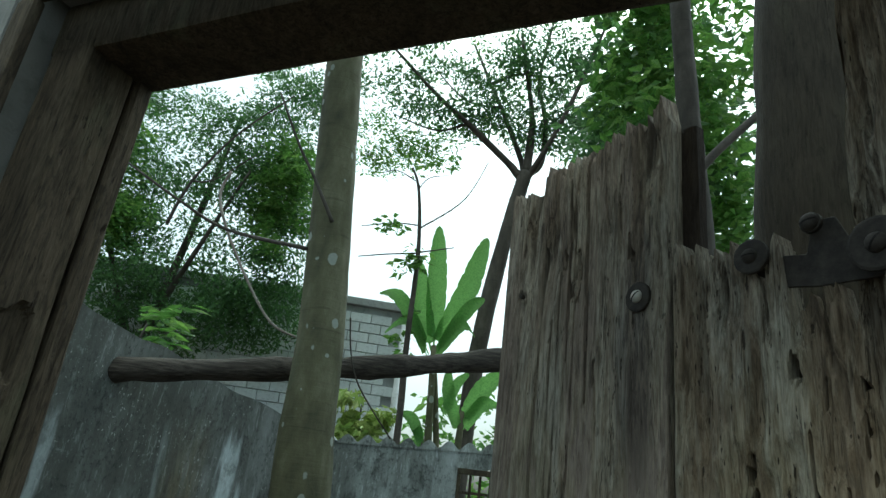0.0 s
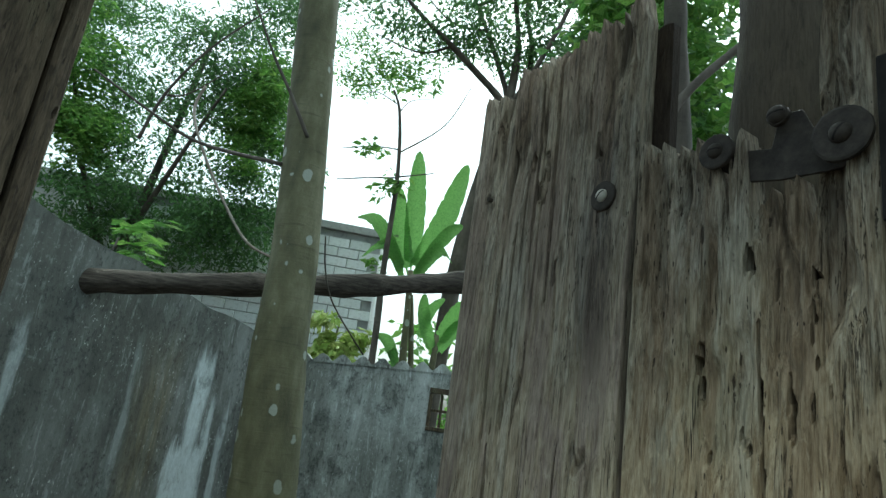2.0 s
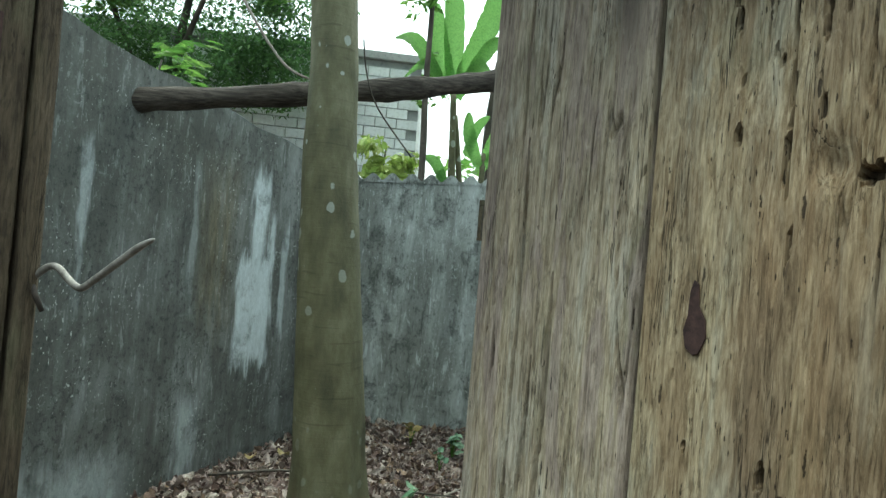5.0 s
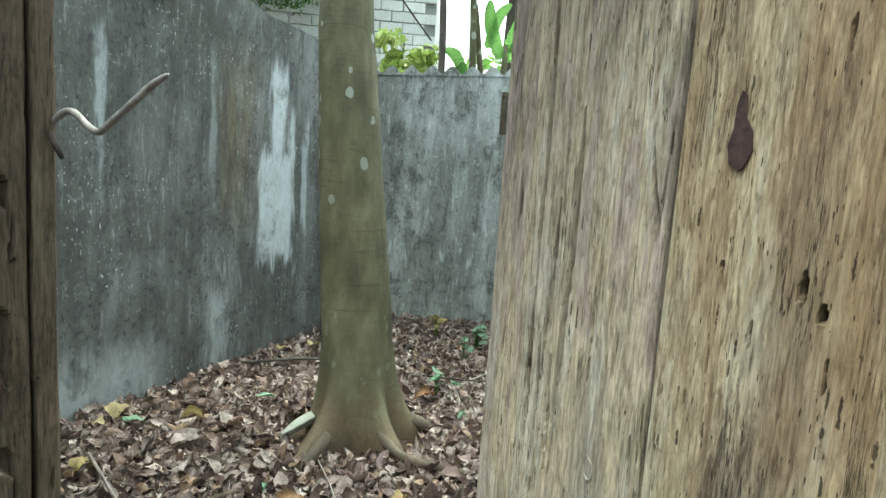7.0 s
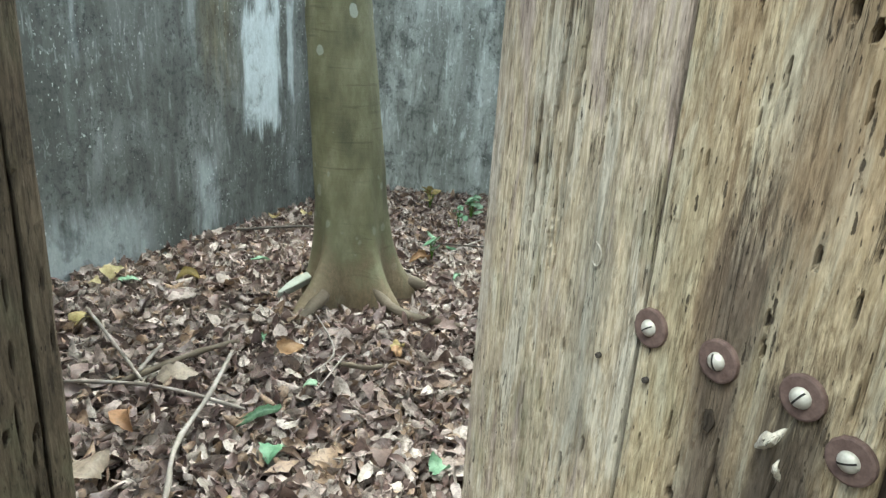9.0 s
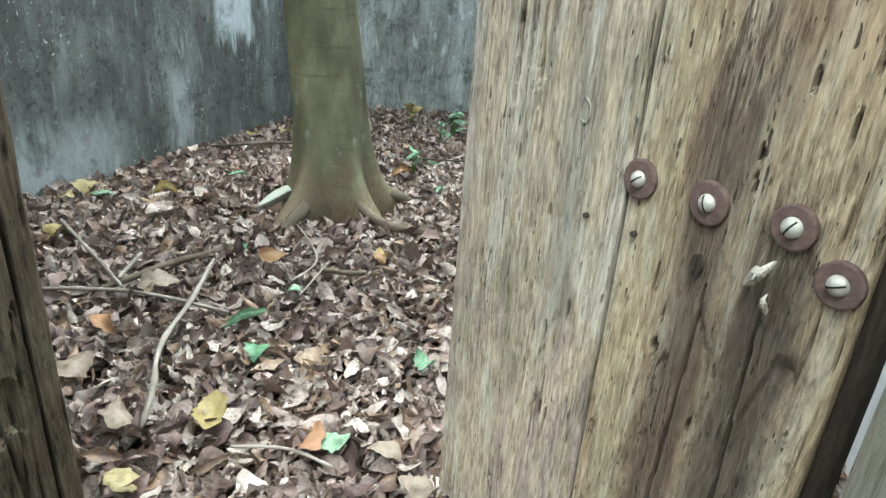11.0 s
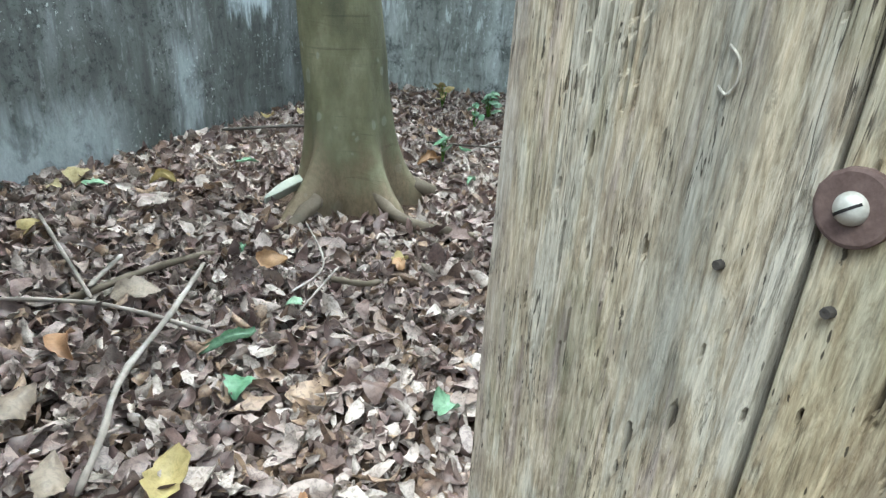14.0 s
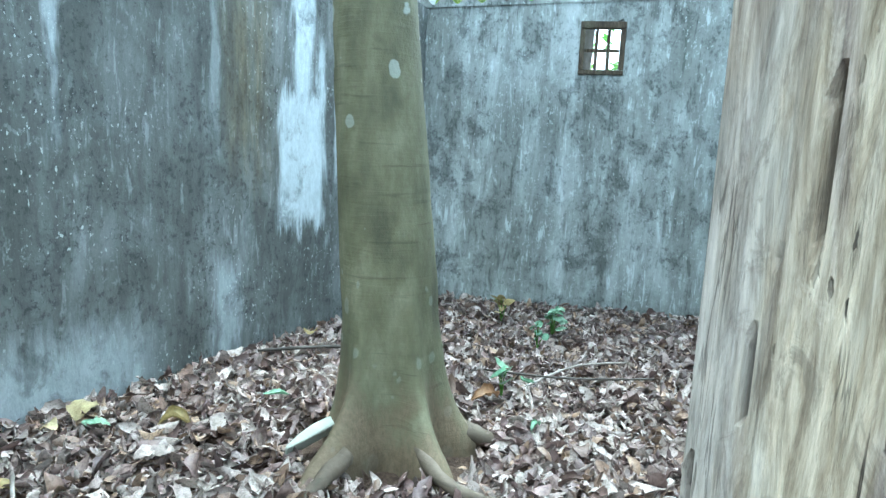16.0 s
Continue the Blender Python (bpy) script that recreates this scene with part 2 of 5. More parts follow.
# colour set nearly black for the shade the post stands in
M_POST_SHADED = wood("shaded_brown_post_wood", (0.052, 0.044, 0.034), (0.041, 0.035, 0.027), (0.030, 0.025, 0.020), 0.6, 0.3, (5, 8, 1), 0.05, 0.0)
M_SPLINTER = wood("bare_splinter_wood", (0.66, 0.63, 0.57), (0.50, 0.47, 0.41), (0.25, 0.22, 0.18), 1.2, 0.1, (3, 3, 3), 0.05)


def pole_wood():
    w = Mat("grey_log", 0.9, 0, 0.2)
    a = w.noise(w.coords((2.5, 40, 40)), 2.0, 5, 0.65)
    b = w.noise(w.coords((2, 6, 6), (3, 1, 2)), 2.0, 3)
    col = w.mix(1.0, w.ramp(a, [(0.3, (0.035, 0.032, 0.029)), (0.5, (0.08, 0.073, 0.066)), (0.72, (0.15, 0.14, 0.125))]), w.ramp(b, [(0.3, (0.6, 0.58, 0.55)), (0.7, (1.1, 1.05, 1.0))]), "MULTIPLY")
    w.colour(col)
    w.bump(a, 0.7, 0.01)
    return w.m


M_LOG = pole_wood()


def stained_concrete(name, left=False, tone=1.0):
    """Old rendered wall, black and grey with mould in upright runs. In local coords x runs along the wall."""
    w = Mat(name, 0.9, 0, 0.25)
    runs = w.noise(w.coords((4.6, 4.6, 0.6)), 1.6, 5, 0.6, 0.4)
    drips = w.noise(w.coords((17, 17, 2.4), (3, 6, 1)), 1.5, 5, 0.65, 0.3)
    fine = w.noise(w.coords((26, 26, 12), (3, 1, 0)), 1.5, 6, 0.75)
    cloud = w.noise(w.coords((1.5, 1.5, 1.1), (5, 2, 1)), 1.7, 6, 0.65, 0.5)
    mott = w.noise(w.coords((1, 1, 0.75), (8, 3, 4)), 6.5, 7, 0.72, 0.4)
    speck = w.noise(w.coords((1, 1, 0.7), (2, 7, 0)), 42, 5, 0.75)
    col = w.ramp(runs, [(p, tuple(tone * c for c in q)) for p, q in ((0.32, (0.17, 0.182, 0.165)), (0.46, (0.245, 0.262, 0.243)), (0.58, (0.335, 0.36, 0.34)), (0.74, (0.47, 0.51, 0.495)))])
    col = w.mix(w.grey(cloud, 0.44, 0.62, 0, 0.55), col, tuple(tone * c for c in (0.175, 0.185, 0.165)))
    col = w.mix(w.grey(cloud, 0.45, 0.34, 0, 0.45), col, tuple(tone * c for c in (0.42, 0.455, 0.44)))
    pale_runs = w.math("MULTIPLY", w.grey(drips, 0.56, 0.64), w.grey(mott, 0.56, 0.44))
    col = w.mix(w.math("MULTIPLY", pale_runs, 0.6), col, tuple(tone * c for c in (0.60, 0.66, 0.65)))
    dark_runs = w.math("MULTIPLY", w.grey(drips, 0.45, 0.37), w.grey(cloud, 0.42, 0.55))
    col = w.mix(w.math("MULTIPLY", dark_runs, 0.6), col, (0.085, 0.09, 0.082))
    col = w.mix(w.grey(mott, 0.52, 0.64, 0, 0.6), col, (0.085, 0.092, 0.085))
    mould = w.math("MULTIPLY", w.grey(speck, 0.50, 0.60), w.grey(mott, 0.44, 0.56))
    col = w.mix(w.math("MULTIPLY", mould, 0.8 if left else 0.55), col, (0.055, 0.06, 0.057))
    col = w.mix(w.grey(fine, 0.54, 0.68, 0, 0.4), col, (0.11, 0.118, 0.112))
    chips = w.math("MULTIPLY", w.grey(speck, 0.46, 0.38), w.grey(mott, 0.50, 0.40))
    col = w.mix(w.math("MULTIPLY", chips, 0.55), col, tuple(tone * c for c in (0.58, 0.63, 0.62)))
    flake = w.noise(w.coords((1, 1, 0.6), (4, 9, 2)), 70, 3, 0.6)
    spread = w.noise(w.coords((1, 1, 1), (9, 4, 2)), 2.6, 3, 0.6)
    flecks = w.math("MULTIPLY", w.grey(flake, 0.63, 0.67), w.grey(spread, 0.44, 0.58))
    col = w.mix(w.math("MULTIPLY", flecks, 0.8), col, (0.55, 0.60, 0.57))
    if left:
        tc = w.n("TexCoord")
        sep = w.n("SeparateXYZ")
        w.link(tc.outputs["Object"], sep.inputs[0])
        s, z = sep.outputs[0], sep.outputs[2]
        warp = w.noise(w.coords((9, 9, 1.6), (1, 4, 2)), 2.2, 4, 0.6)
        sw = w.math("ADD", s, w.math("MULTIPLY", w.math("SUBTRACT", warp, 0.5), 0.14))
        zw = w.math("ADD", z, w.math("MULTIPLY", w.math("SUBTRACT", drips, 0.5), 0.4))

        def blob(s0, s1, z0, z1, es=0.03, ez=0.1):
            a = w.math("MULTIPLY", w.grey(sw, s0 - es, s0 + es), w.grey(sw, s1 - es, s1 + es, 1, 0))
            b = w.math("MULTIPLY", w.grey(zw, z0 - ez, z0 + ez), w.grey(zw, z1 - ez, z1 + ez, 1, 0))
            return w.math("MULTIPLY", a, b)

        ochre = w.math("MULTIPLY", blob(0.36, 0.60, 0.85, 1.75, 0.15, 0.3), w.grey(runs, 0.66, 0.44, 0.4, 1))
        col = w.mix(w.math("MULTIPLY", ochre, 0.5), col, w.mix(w.grey(drips, 0.4, 0.6), (0.12, 0.10, 0.045), (0.27, 0.225, 0.12)))
        pale = w.math("MAXIMUM", blob(0.66, 0.99, 0.58, 1.25, 0.03, 0.06), blob(0.76, 0.89, 0.6, 1.78, 0.03, 0.08))
        for box_s, much in (((0.93, 0.99, 0.8, 1.50, 0.02, 0.10), 0.9), ((1.08, 1.14, 0.8, 1.45, 0.02, 0.12), 0.6), ((-0.46, -0.40, 1.30, 1.74, 0.02, 0.08), 0.6), ((-0.45, -0.42, 0.95, 1.3, 0.02, 0.1), 0.4), ((0.24, 0.29, 1.0, 1.75, 0.02, 0.12), 0.3), ((0.26, 0.40, 0.0, 0.42, 0.03, 0.1), 0.55), ((-1.7, -0.12, -0.3, 0.24, 0.2, 0.14), 0.62)):
            pale = w.math("MAXIMUM", pale, w.math("MULTIPLY", blob(*box_s), much))
        broken = w.grey(mott, 0.64, 0.50, 0.45, 1)
        col = w.mix(w.math("MULTIPLY", w.math("MULTIPLY", pale, broken), 0.85), col, w.mix(w.grey(fine, 0.3, 0.7), (0.50, 0.57, 0.58), (0.68, 0.76, 0.78)))
    w.colour(col)
    h = w.math("ADD", fine, w.math("MULTIPLY", speck, 0.7))
    w.bump(h, 0.45, 0.008)
    return w.m


# lower tone: the shade over the left wall is put into its colour
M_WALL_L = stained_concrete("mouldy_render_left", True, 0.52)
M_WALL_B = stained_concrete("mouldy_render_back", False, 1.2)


def plaster(name, base, dark):
    w = Mat(name, 0.9, 0, 0.2)
    a = w.noise(w.coords(), 9, 6, 0.7)
    b = w.noise(w.coords((1, 1, 0.6), (3, 3, 3)), 2.0, 4, 0.6)
    col = w.mix(w.grey(b, 0.35, 0.7), base, dark)
    col = w.mix(w.grey(a, 0.5, 0.7, 0, 0.5), col, tuple(0.5 * c for c in dark))
    w.colour(col)
    w.bump(a, 0.6, 0.015)
    return w.m


M_INNER = plaster("rough_inner_plaster", (0.30, 0.30, 0.28), (0.20, 0.20, 0.19))
M_WHITE = plaster("white_lime_plaster", (0.78, 0.80, 0.80), (0.62, 0.65, 0.66))


def soil():
    w = Mat("dark_soil", 0.95, 0, 0.1)
    a = w.noise(w.coords(), 14, 6, 0.7)
    b = w.noise(w.coords((1, 1, 1), (4, 1, 0)), 60, 4, 0.7)
    w.colour(w.mix(w.grey(b, 0.4, 0.7, 0, 0.6), w.ramp(a, [(0.3, (0.028, 0.02, 0.014)), (0.7, (0.085, 0.058, 0.042))]), (0.13, 0.095, 0.07)))
    w.bump(w.math("ADD", a, b), 0.8, 0.02)
    return w.m


M_SOIL = soil()


def bark(name, tones, lichen=0.5, loc=(0, 0, 0), spots=True):
    w = Mat(name, 0.75, 0, 0.3)
    a = w.noise(w.coords((3, 3, 1.4), loc), 3.0, 5, 0.6)
    b = w.noise(w.coords((14, 14, 8), loc), 5.0, 4, 0.65)
    rings = w.noise(w.coords((2.5, 2.5, 30), loc), 1.5, 3, 0.6, 0.4)
    col = w.ramp(a, [(0.3, tones[0]), (0.52, tones[1]), (0.72, tones[2])])
    col = w.mix(w.grey(b, 0.45, 0.75, 0, 0.45), col, tones[3])
    col = w.mix(w.grey(rings, 0.60, 0.70, 0, 0.35), col, tuple(0.5 * c for c in tones[0]))
    if spots:
        vor = w.n("TexVoronoi")
        vor.inputs["Scale"].default_value = 14.0
        warp = w.n("Mapping")
        tc = w.n("TexCoord")
        w.link(tc.outputs["Object"], warp.inputs["Vector"])
        warp.inputs["Scale"].default_value = (1, 1, 0.8)
        w.link(warp.outputs["Vector"], vor.inputs["Vector"])
        wob = w.noise(w.coords((1, 1, 1)), 22, 3)
        d = w.math("ADD", vor.outputs["Distance"], w.math("MULTIPLY", w.math("SUBTRACT", wob, 0.5), 0.35))
        size = w.n("SeparateColor")
        w.link(vor.outputs["Color"], size.inputs[0])
        lim = w.math("MULTIPLY", w.math("POWER", size.outputs[0], 3.0), 0.42)
        fac = w.grey(w.math("SUBTRACT", d, lim), -0.04, 0.02, 1, 0)
        sepz = w.n("SeparateXYZ")
        w.link(tc.outputs["Object"], sepz.inputs[0])
        fac = w.math("MULTIPLY", fac, w.grey(sepz.outputs[2], 0.3, 2.0, lichen * 0.25, lichen))
        col = w.mix(fac, col, (0.29, 0.32, 0.28))
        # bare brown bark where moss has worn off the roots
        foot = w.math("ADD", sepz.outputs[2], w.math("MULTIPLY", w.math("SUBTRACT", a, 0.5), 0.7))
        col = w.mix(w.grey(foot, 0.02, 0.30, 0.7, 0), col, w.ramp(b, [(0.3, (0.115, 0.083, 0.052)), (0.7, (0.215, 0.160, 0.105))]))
    w.colour(col)
    w.bump(w.math("ADD", b, rings), 0.4, 0.006)
    return w.m


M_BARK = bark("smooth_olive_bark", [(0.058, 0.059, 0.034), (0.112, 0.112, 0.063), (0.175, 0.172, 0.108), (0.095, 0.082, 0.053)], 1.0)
M_ROOT = bark("brown_root_bark", [(0.07, 0.058, 0.042), (0.12, 0.098, 0.07), (0.17, 0.14, 0.105), (0.11, 0.085, 0.06)], 0.2, (2, 2, 2), False)
M_BARK_DARK = bark("dark_bark", [(0.04, 0.036, 0.03), (0.075, 0.066, 0.055), (0.12, 0.11, 0.095), (0.06, 0.05, 0.04)], 0.0, (3, 1, 1), False)
M_TWIG = bark("grey_twig", [(0.14, 0.12, 0.10), (0.27, 0.24, 0.21), (0.42, 0.39, 0.36), (0.19, 0.165, 0.14)], 0.2, (1, 6, 1), False)


def leaf_mat(name, tones, gloss=0.45, through=0.35, island=True):
    """Leaves: colour by leaf, light shines through."""
    w = Mat(name, gloss, 0, 0.4)
    if island:
        rnd = w.n("NewGeometry").outputs["Random Per Island"]
    else:
        rnd = w.n("ObjectInfo").outputs["Random"]
    step = 1.0 / (len(tones) - 1)
    col = w.ramp(rnd, [(i * step, c) for i, c in enumerate(tones)])
    vein = w.noise(w.coords((1, 1, 1)), 75, 5, 0.7, 0.6)
    col = w.mix(w.grey(vein, 0.42, 0.66, 0, 0.6), col, tuple(0.55 * c for c in tones[0]))
    w.colour(col)
    w.bump(vein, 0.35, 0.004)
    if through:
        tr = w.n("BsdfTranslucent")
        w.link(col, tr.inputs["Color"])
        mx = w.n("MixShader")
        mx.inputs[0].default_value = through
        w.link(w.b.outputs[0], mx.inputs[1])
        w.link(tr.outputs[0], mx.inputs[2])
        w.link(mx.outputs[0], w.t.nodes["Material Output"].inputs["Surface"])
    return w.m


DRY = [(0.088, 0.058, 0.051), (0.194, 0.132, 0.114), (0.317, 0.251, 0.220), (0.493, 0.431, 0.378), (0.123, 0.081, 0.075), (0.370, 0.264, 0.176), (0.097, 0.067, 0.063), (0.528, 0.466, 0.405), (0.229, 0.163, 0.141)]
M_DRY = leaf_mat("dry_leaf_litter", DRY, 0.42, 0.12)
M_DRY_ONE = leaf_mat("dry_leaf", DRY, 0.42, 0.12, False)
M_YELLOW = leaf_mat("yellow_leaf", [(0.36, 0.29, 0.12), (0.46, 0.40, 0.22)], 0.5, 0.25, False)
M_PALE = leaf_mat("pale_dry_leaf", [(0.25, 0.20, 0.15), (0.34, 0.285, 0.225)], 0.5, 0.15, False)
M_GREEN_ONE = leaf_mat("fallen_green_leaf", [(0.13, 0.27, 0.15), (0.28, 0.42, 0.28)], 0.4, 0.2, False)
M_ORANGE = leaf_mat("orange_leaf", [(0.36, 0.22, 0.11), (0.27, 0.135, 0.075)], 0.5, 0.15, False)
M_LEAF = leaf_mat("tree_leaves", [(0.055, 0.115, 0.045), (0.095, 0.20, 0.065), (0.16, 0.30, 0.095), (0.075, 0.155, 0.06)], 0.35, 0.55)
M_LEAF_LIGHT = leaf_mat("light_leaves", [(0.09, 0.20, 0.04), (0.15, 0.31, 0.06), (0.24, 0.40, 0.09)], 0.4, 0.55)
M_BANANA = leaf_mat("banana_leaf", [(0.12, 0.28, 0.06), (0.20, 0.40, 0.11), (0.15, 0.34, 0.08)], 0.35, 0.6)
M_SHRUB = leaf_mat("yellow_green_shrub", [(0.24, 0.36, 0.07), (0.36, 0.46, 0.12), (0.44, 0.50, 0.18)], 0.5, 0.4)


def metal(name, a, b, rough=0.6, metallic=0.6):
    w = Mat(name, rough, metallic, 0.4)
    n1 = w.noise(w.coords(), 60, 5, 0.7)
    w.colour(w.ramp(n1, [(0.35, a), (0.65, b)]))
    w.bump(n1, 0.4, 0.002)
    return w.m


M_RUST = metal("rusty_iron", (0.095, 0.06, 0.052), (0.19, 0.13, 0.11), 0.8, 0.2)
M_IRON = metal("dark_old_iron", (0.028, 0.024, 0.021), (0.066, 0.056, 0.048), 0.8, 0.1)
M_HINGE = metal("black_hinge_iron", (0.008, 0.007, 0.007), (0.022, 0.019, 0.017), 0.85, 0.1)
M_SCAR = metal("dark_rust_scar", (0.03, 0.018, 0.017), (0.085, 0.048, 0.042), 0.85, 0.1)
M_ZINC = metal("worn_zinc", (0.42, 0.40, 0.34), (0.62, 0.60, 0.54), 0.6, 0.5)
M_HOOK = metal("grey_iron_rod", (0.16, 0.15, 0.14), (0.34, 0.33, 0.31), 0.6, 0.5)


def block_mat():
    w = Mat("pale_concrete_block", 0.9, 0, 0.2)
    rnd = w.n("ObjectInfo").outputs["Random"]
    isl = w.n("NewGeometry").outputs["Random Per Island"]
    a = w.noise(w.coords(), 20, 5, 0.7)
    col = w.ramp(w.math("FRACT", w.math("ADD", rnd, isl)), [(0, (0.60, 0.65, 0.66)), (1, (0.74, 0.79, 0.80))])
    col = w.mix(w.grey(a, 0.45, 0.7, 0, 0.4), col, (0.30, 0.33, 0.33))
    w.colour(col)
    w.bump(a, 0.4, 0.01)
    return w.m


M_BLOCK = block_mat()
M_MORTAR = plaster("grey_mortar", (0.40, 0.42, 0.42), (0.32, 0.34, 0.34))
M_STONE = plaster("mossy_slab", (0.46, 0.49, 0.42), (0.30, 0.32, 0.26))
M_ROOM = plaster("dark_inner_wall", (0.22, 0.22, 0.20), (0.15, 0.15, 0.14))

# ---------------------------------------------------------------- the setting
# wall with the doorway: x runs along it to the right from the left jamb, y out into the yard
WALL_TURN = math.degrees(math.atan2(-0.373, 0.928))
DOORWALL = pose(-0.57, 0.935, 0, 0, 0, WALL_TURN)
OPEN_W, OPEN_H, DEEP = 1.08, 2.21, 0.13


def ground():
    n = 150
    lin = np.linspace(-1, 1, n)
    xs = np.sign(lin) * (abs(lin) * 4 + abs(lin) ** 9 * 900)
    ys = 2.5 + np.sign(lin) * (abs(lin) * 4 + abs(lin) ** 9 * 900)
    gx, gy = np.meshgrid(xs, ys, indexing="ij")
    p = np.stack([gx.ravel(), gy.ravel(), np.zeros(n * n)], 1)
    near = np.exp(-((p[:, 0] + 0.4) ** 2 + (p[:, 1] - 2.6) ** 2) / 14)
    p[:, 2] = near * (0.012 * fbm(p * 3.0, 3) + 0.01 * fbm(p * 9.0, 5)) - 0.05
    i = np.arange(n * n).reshape(n, n)
    f = np.stack([i[:-1, :-1].ravel(), i[1:, :-1].ravel(), i[1:, 1:].ravel(), i[:-1, 1:].ravel()], 1)
    ob = put("ground", mesh_of("ground", p, f, True), M_SOIL)
    return tagged(ob, "dark damp soil of a walled yard, under dry leaves", "ground", kind="structure")


GROUND = ground()


def grid_wall(length, height_of, thick, x0=0.0, step=0.06, amp=0.006, hole=None):
    """A wall slab with an uneven face towards -y; height_of(x) gives its top; hole: (x0, x1, z0, z1)."""
    nx = int(length / step) + 1
    xs = list(np.linspace(x0, x0 + length, nx))
    if hole:
        xs = sorted(set(xs) | {hole[0], hole[1]})
    fr = list(np.linspace(0, 1, 34))
    verts, idx, faces = [], {}, []
    for i, x in enumerate(xs):
        h = height_of(x)
        zs = [max(0.0, q) * h - 0.12 * (q == 0) for q in fr]
        if hole:
            for zq in (hole[2], hole[3]):
                k = int(np.argmin([abs(a - zq) for a in zs]))
                zs[k] = zq
        for j, z in enumerate(zs):
            for side in (0, 1):
                idx[i, j, side] = len(verts)
                d = amp * noise.noise(Vector((x * 2.5, 0, z * 2.5))) + amp * 0.5 * noise.noise(Vector((x * 11, 3, z * 9)))
                verts.append((x, (d if side == 0 else thick), z))
    n, m = len(xs), len(fr)

    def is_hole(i, j):
        if not hole:
            return False
        cx = (xs[i] + xs[i + 1]) / 2
        cz = (verts[idx[i, j, 0]][2] + verts[idx[i, j + 1, 0]][2]) / 2
        return hole[0] < cx < hole[1] and hole[2] < cz < hole[3]

    for i in range(n - 1):
        for j in range(m - 1):
            a = [idx[i, j, 0], idx[i + 1, j, 0], idx[i + 1, j + 1, 0], idx[i, j + 1, 0]]
            b = [idx[i, j, 1], idx[i + 1, j, 1], idx[i + 1, j + 1, 1], idx[i, j + 1, 1]]
            if is_hole(i, j):
                if not is_hole(i - 1, j):
                    faces.append((a[0], b[0], b[3], a[3]))
                if not is_hole(i + 1, j):
                    faces.append((a[1], a[2], b[2], b[1]))
                if not is_hole(i, j - 1):
                    faces.append((a[0], a[1], b[1], b[0]))
                if not is_hole(i, j + 1):
                    faces.append((a[3], b[3], b[2], a[2]))
                continue
            faces += [tuple(a), tuple(reversed(b))]
        faces.append((idx[i, m - 1, 0], idx[i + 1, m - 1, 0], idx[i + 1, m - 1, 1], idx[i, m - 1, 1]))
    for j in range(m - 1):
        faces.append((idx[0, j, 0], idx[0, j + 1, 0], idx[0, j + 1, 1], idx[0, j, 1]))
        faces.append((idx[n - 1, j, 0], idx[n - 1, j, 1], idx[n - 1, j + 1, 1], idx[n - 1, j + 1, 0]))
    return verts, faces


# left yard wall: local x runs away from the house, its face looks into the yard (local -y)
LEFT_TURN = math.degrees(math.atan2(0.94, 0.338))
LEFT = pose(-1.58, 3.28, 0, 0, 0, LEFT_TURN)


def left_top(s):
    return 2.19 - 0.145 * s + 0.012 * math.sin(s * 7) + 0.01 * noise.noise(Vector((s * 6, 0, 0)))


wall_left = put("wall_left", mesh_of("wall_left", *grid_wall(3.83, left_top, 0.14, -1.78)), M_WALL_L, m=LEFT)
tagged(wall_left, "rendered yard wall black and grey with mould, a pale run down it", "wall", kind="structure")

BACK = pose(-1.1, 5.16, 0, 0, 0, 0.6)
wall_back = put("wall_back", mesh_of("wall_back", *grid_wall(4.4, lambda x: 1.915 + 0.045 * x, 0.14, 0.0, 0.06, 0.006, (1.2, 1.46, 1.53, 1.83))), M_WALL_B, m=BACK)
tagged(wall_back, "grey mouldy rendered back wall of the yard", "wall", kind="structure")


def coping():
    """Corrugated sheet bedded on the back wall, its wavy edge to the yard."""
    verts, faces = [], []
    xs = np.linspace(0, 4.4, 350)
    for x in xs:
        w = 0.058 * (0.5 + 0.5 * math.cos(2 * math.pi * x / 0.158)) ** 0.8 + 0.006 * noise.noise(Vector((x * 5, 0, 0)))
        z = 1.915 + 0.045 * x
        for y, dz in ((-0.009, -0.012), (-0.009, 0.004 + w), (0.16, 0.004 + w), (0.16, -0.012)):
            verts.append((x, y, z + dz))
    for i in range(len(xs) - 1):
        for k in range(3):
            a = i * 4 + k
            faces.append((a, a + 4, a + 5, a + 1))
    return mesh_of("coping", verts, faces)


put("coping", coping(), M_WALL_B, wall_back, "corrugated grey fibre-cement coping")

# lattice in the small opening of the back wall
window = tagged(new("window_1"), "small opening with a dark concrete lattice in the wall", "window", kind="structure")
window.matrix_basis = BACK
put("window_frame", box((1.19, -0.012, 1.80), (1.47, 0.05, 1.842), 0.006), M_FRAME, window)
put("window_sill", box((1.19, -0.012, 1.515), (1.47, 0.05, 1.545), 0.006), M_FRAME, window)
for k, x in enumerate((1.19, 1.44)):
    put("window_frame", box((x, -0.010, 1.547), (x + 0.03, 0.05, 1.798), 0.005), M_FRAME, window)
for k in range(2):
    put("lattice_bar", box((1.285 + 0.075 * k, 0.03, 1.547), (1.305 + 0.075 * k, 0.06, 1.798), 0.004), M_FRAME, window)
put("lattice_bar", box((1.222, 0.034, 1.66), (1.438, 0.056, 1.68), 0.004), M_FRAME, window)

# wall of the house that holds the doorway, with its frame sunk in it
house_wall = tagged(new("wall_doorway"), "rough grey plastered house wall with a wide doorway", "wall", kind="structure")
house_wall.matrix_basis = DOORWALL
JW = 0.10


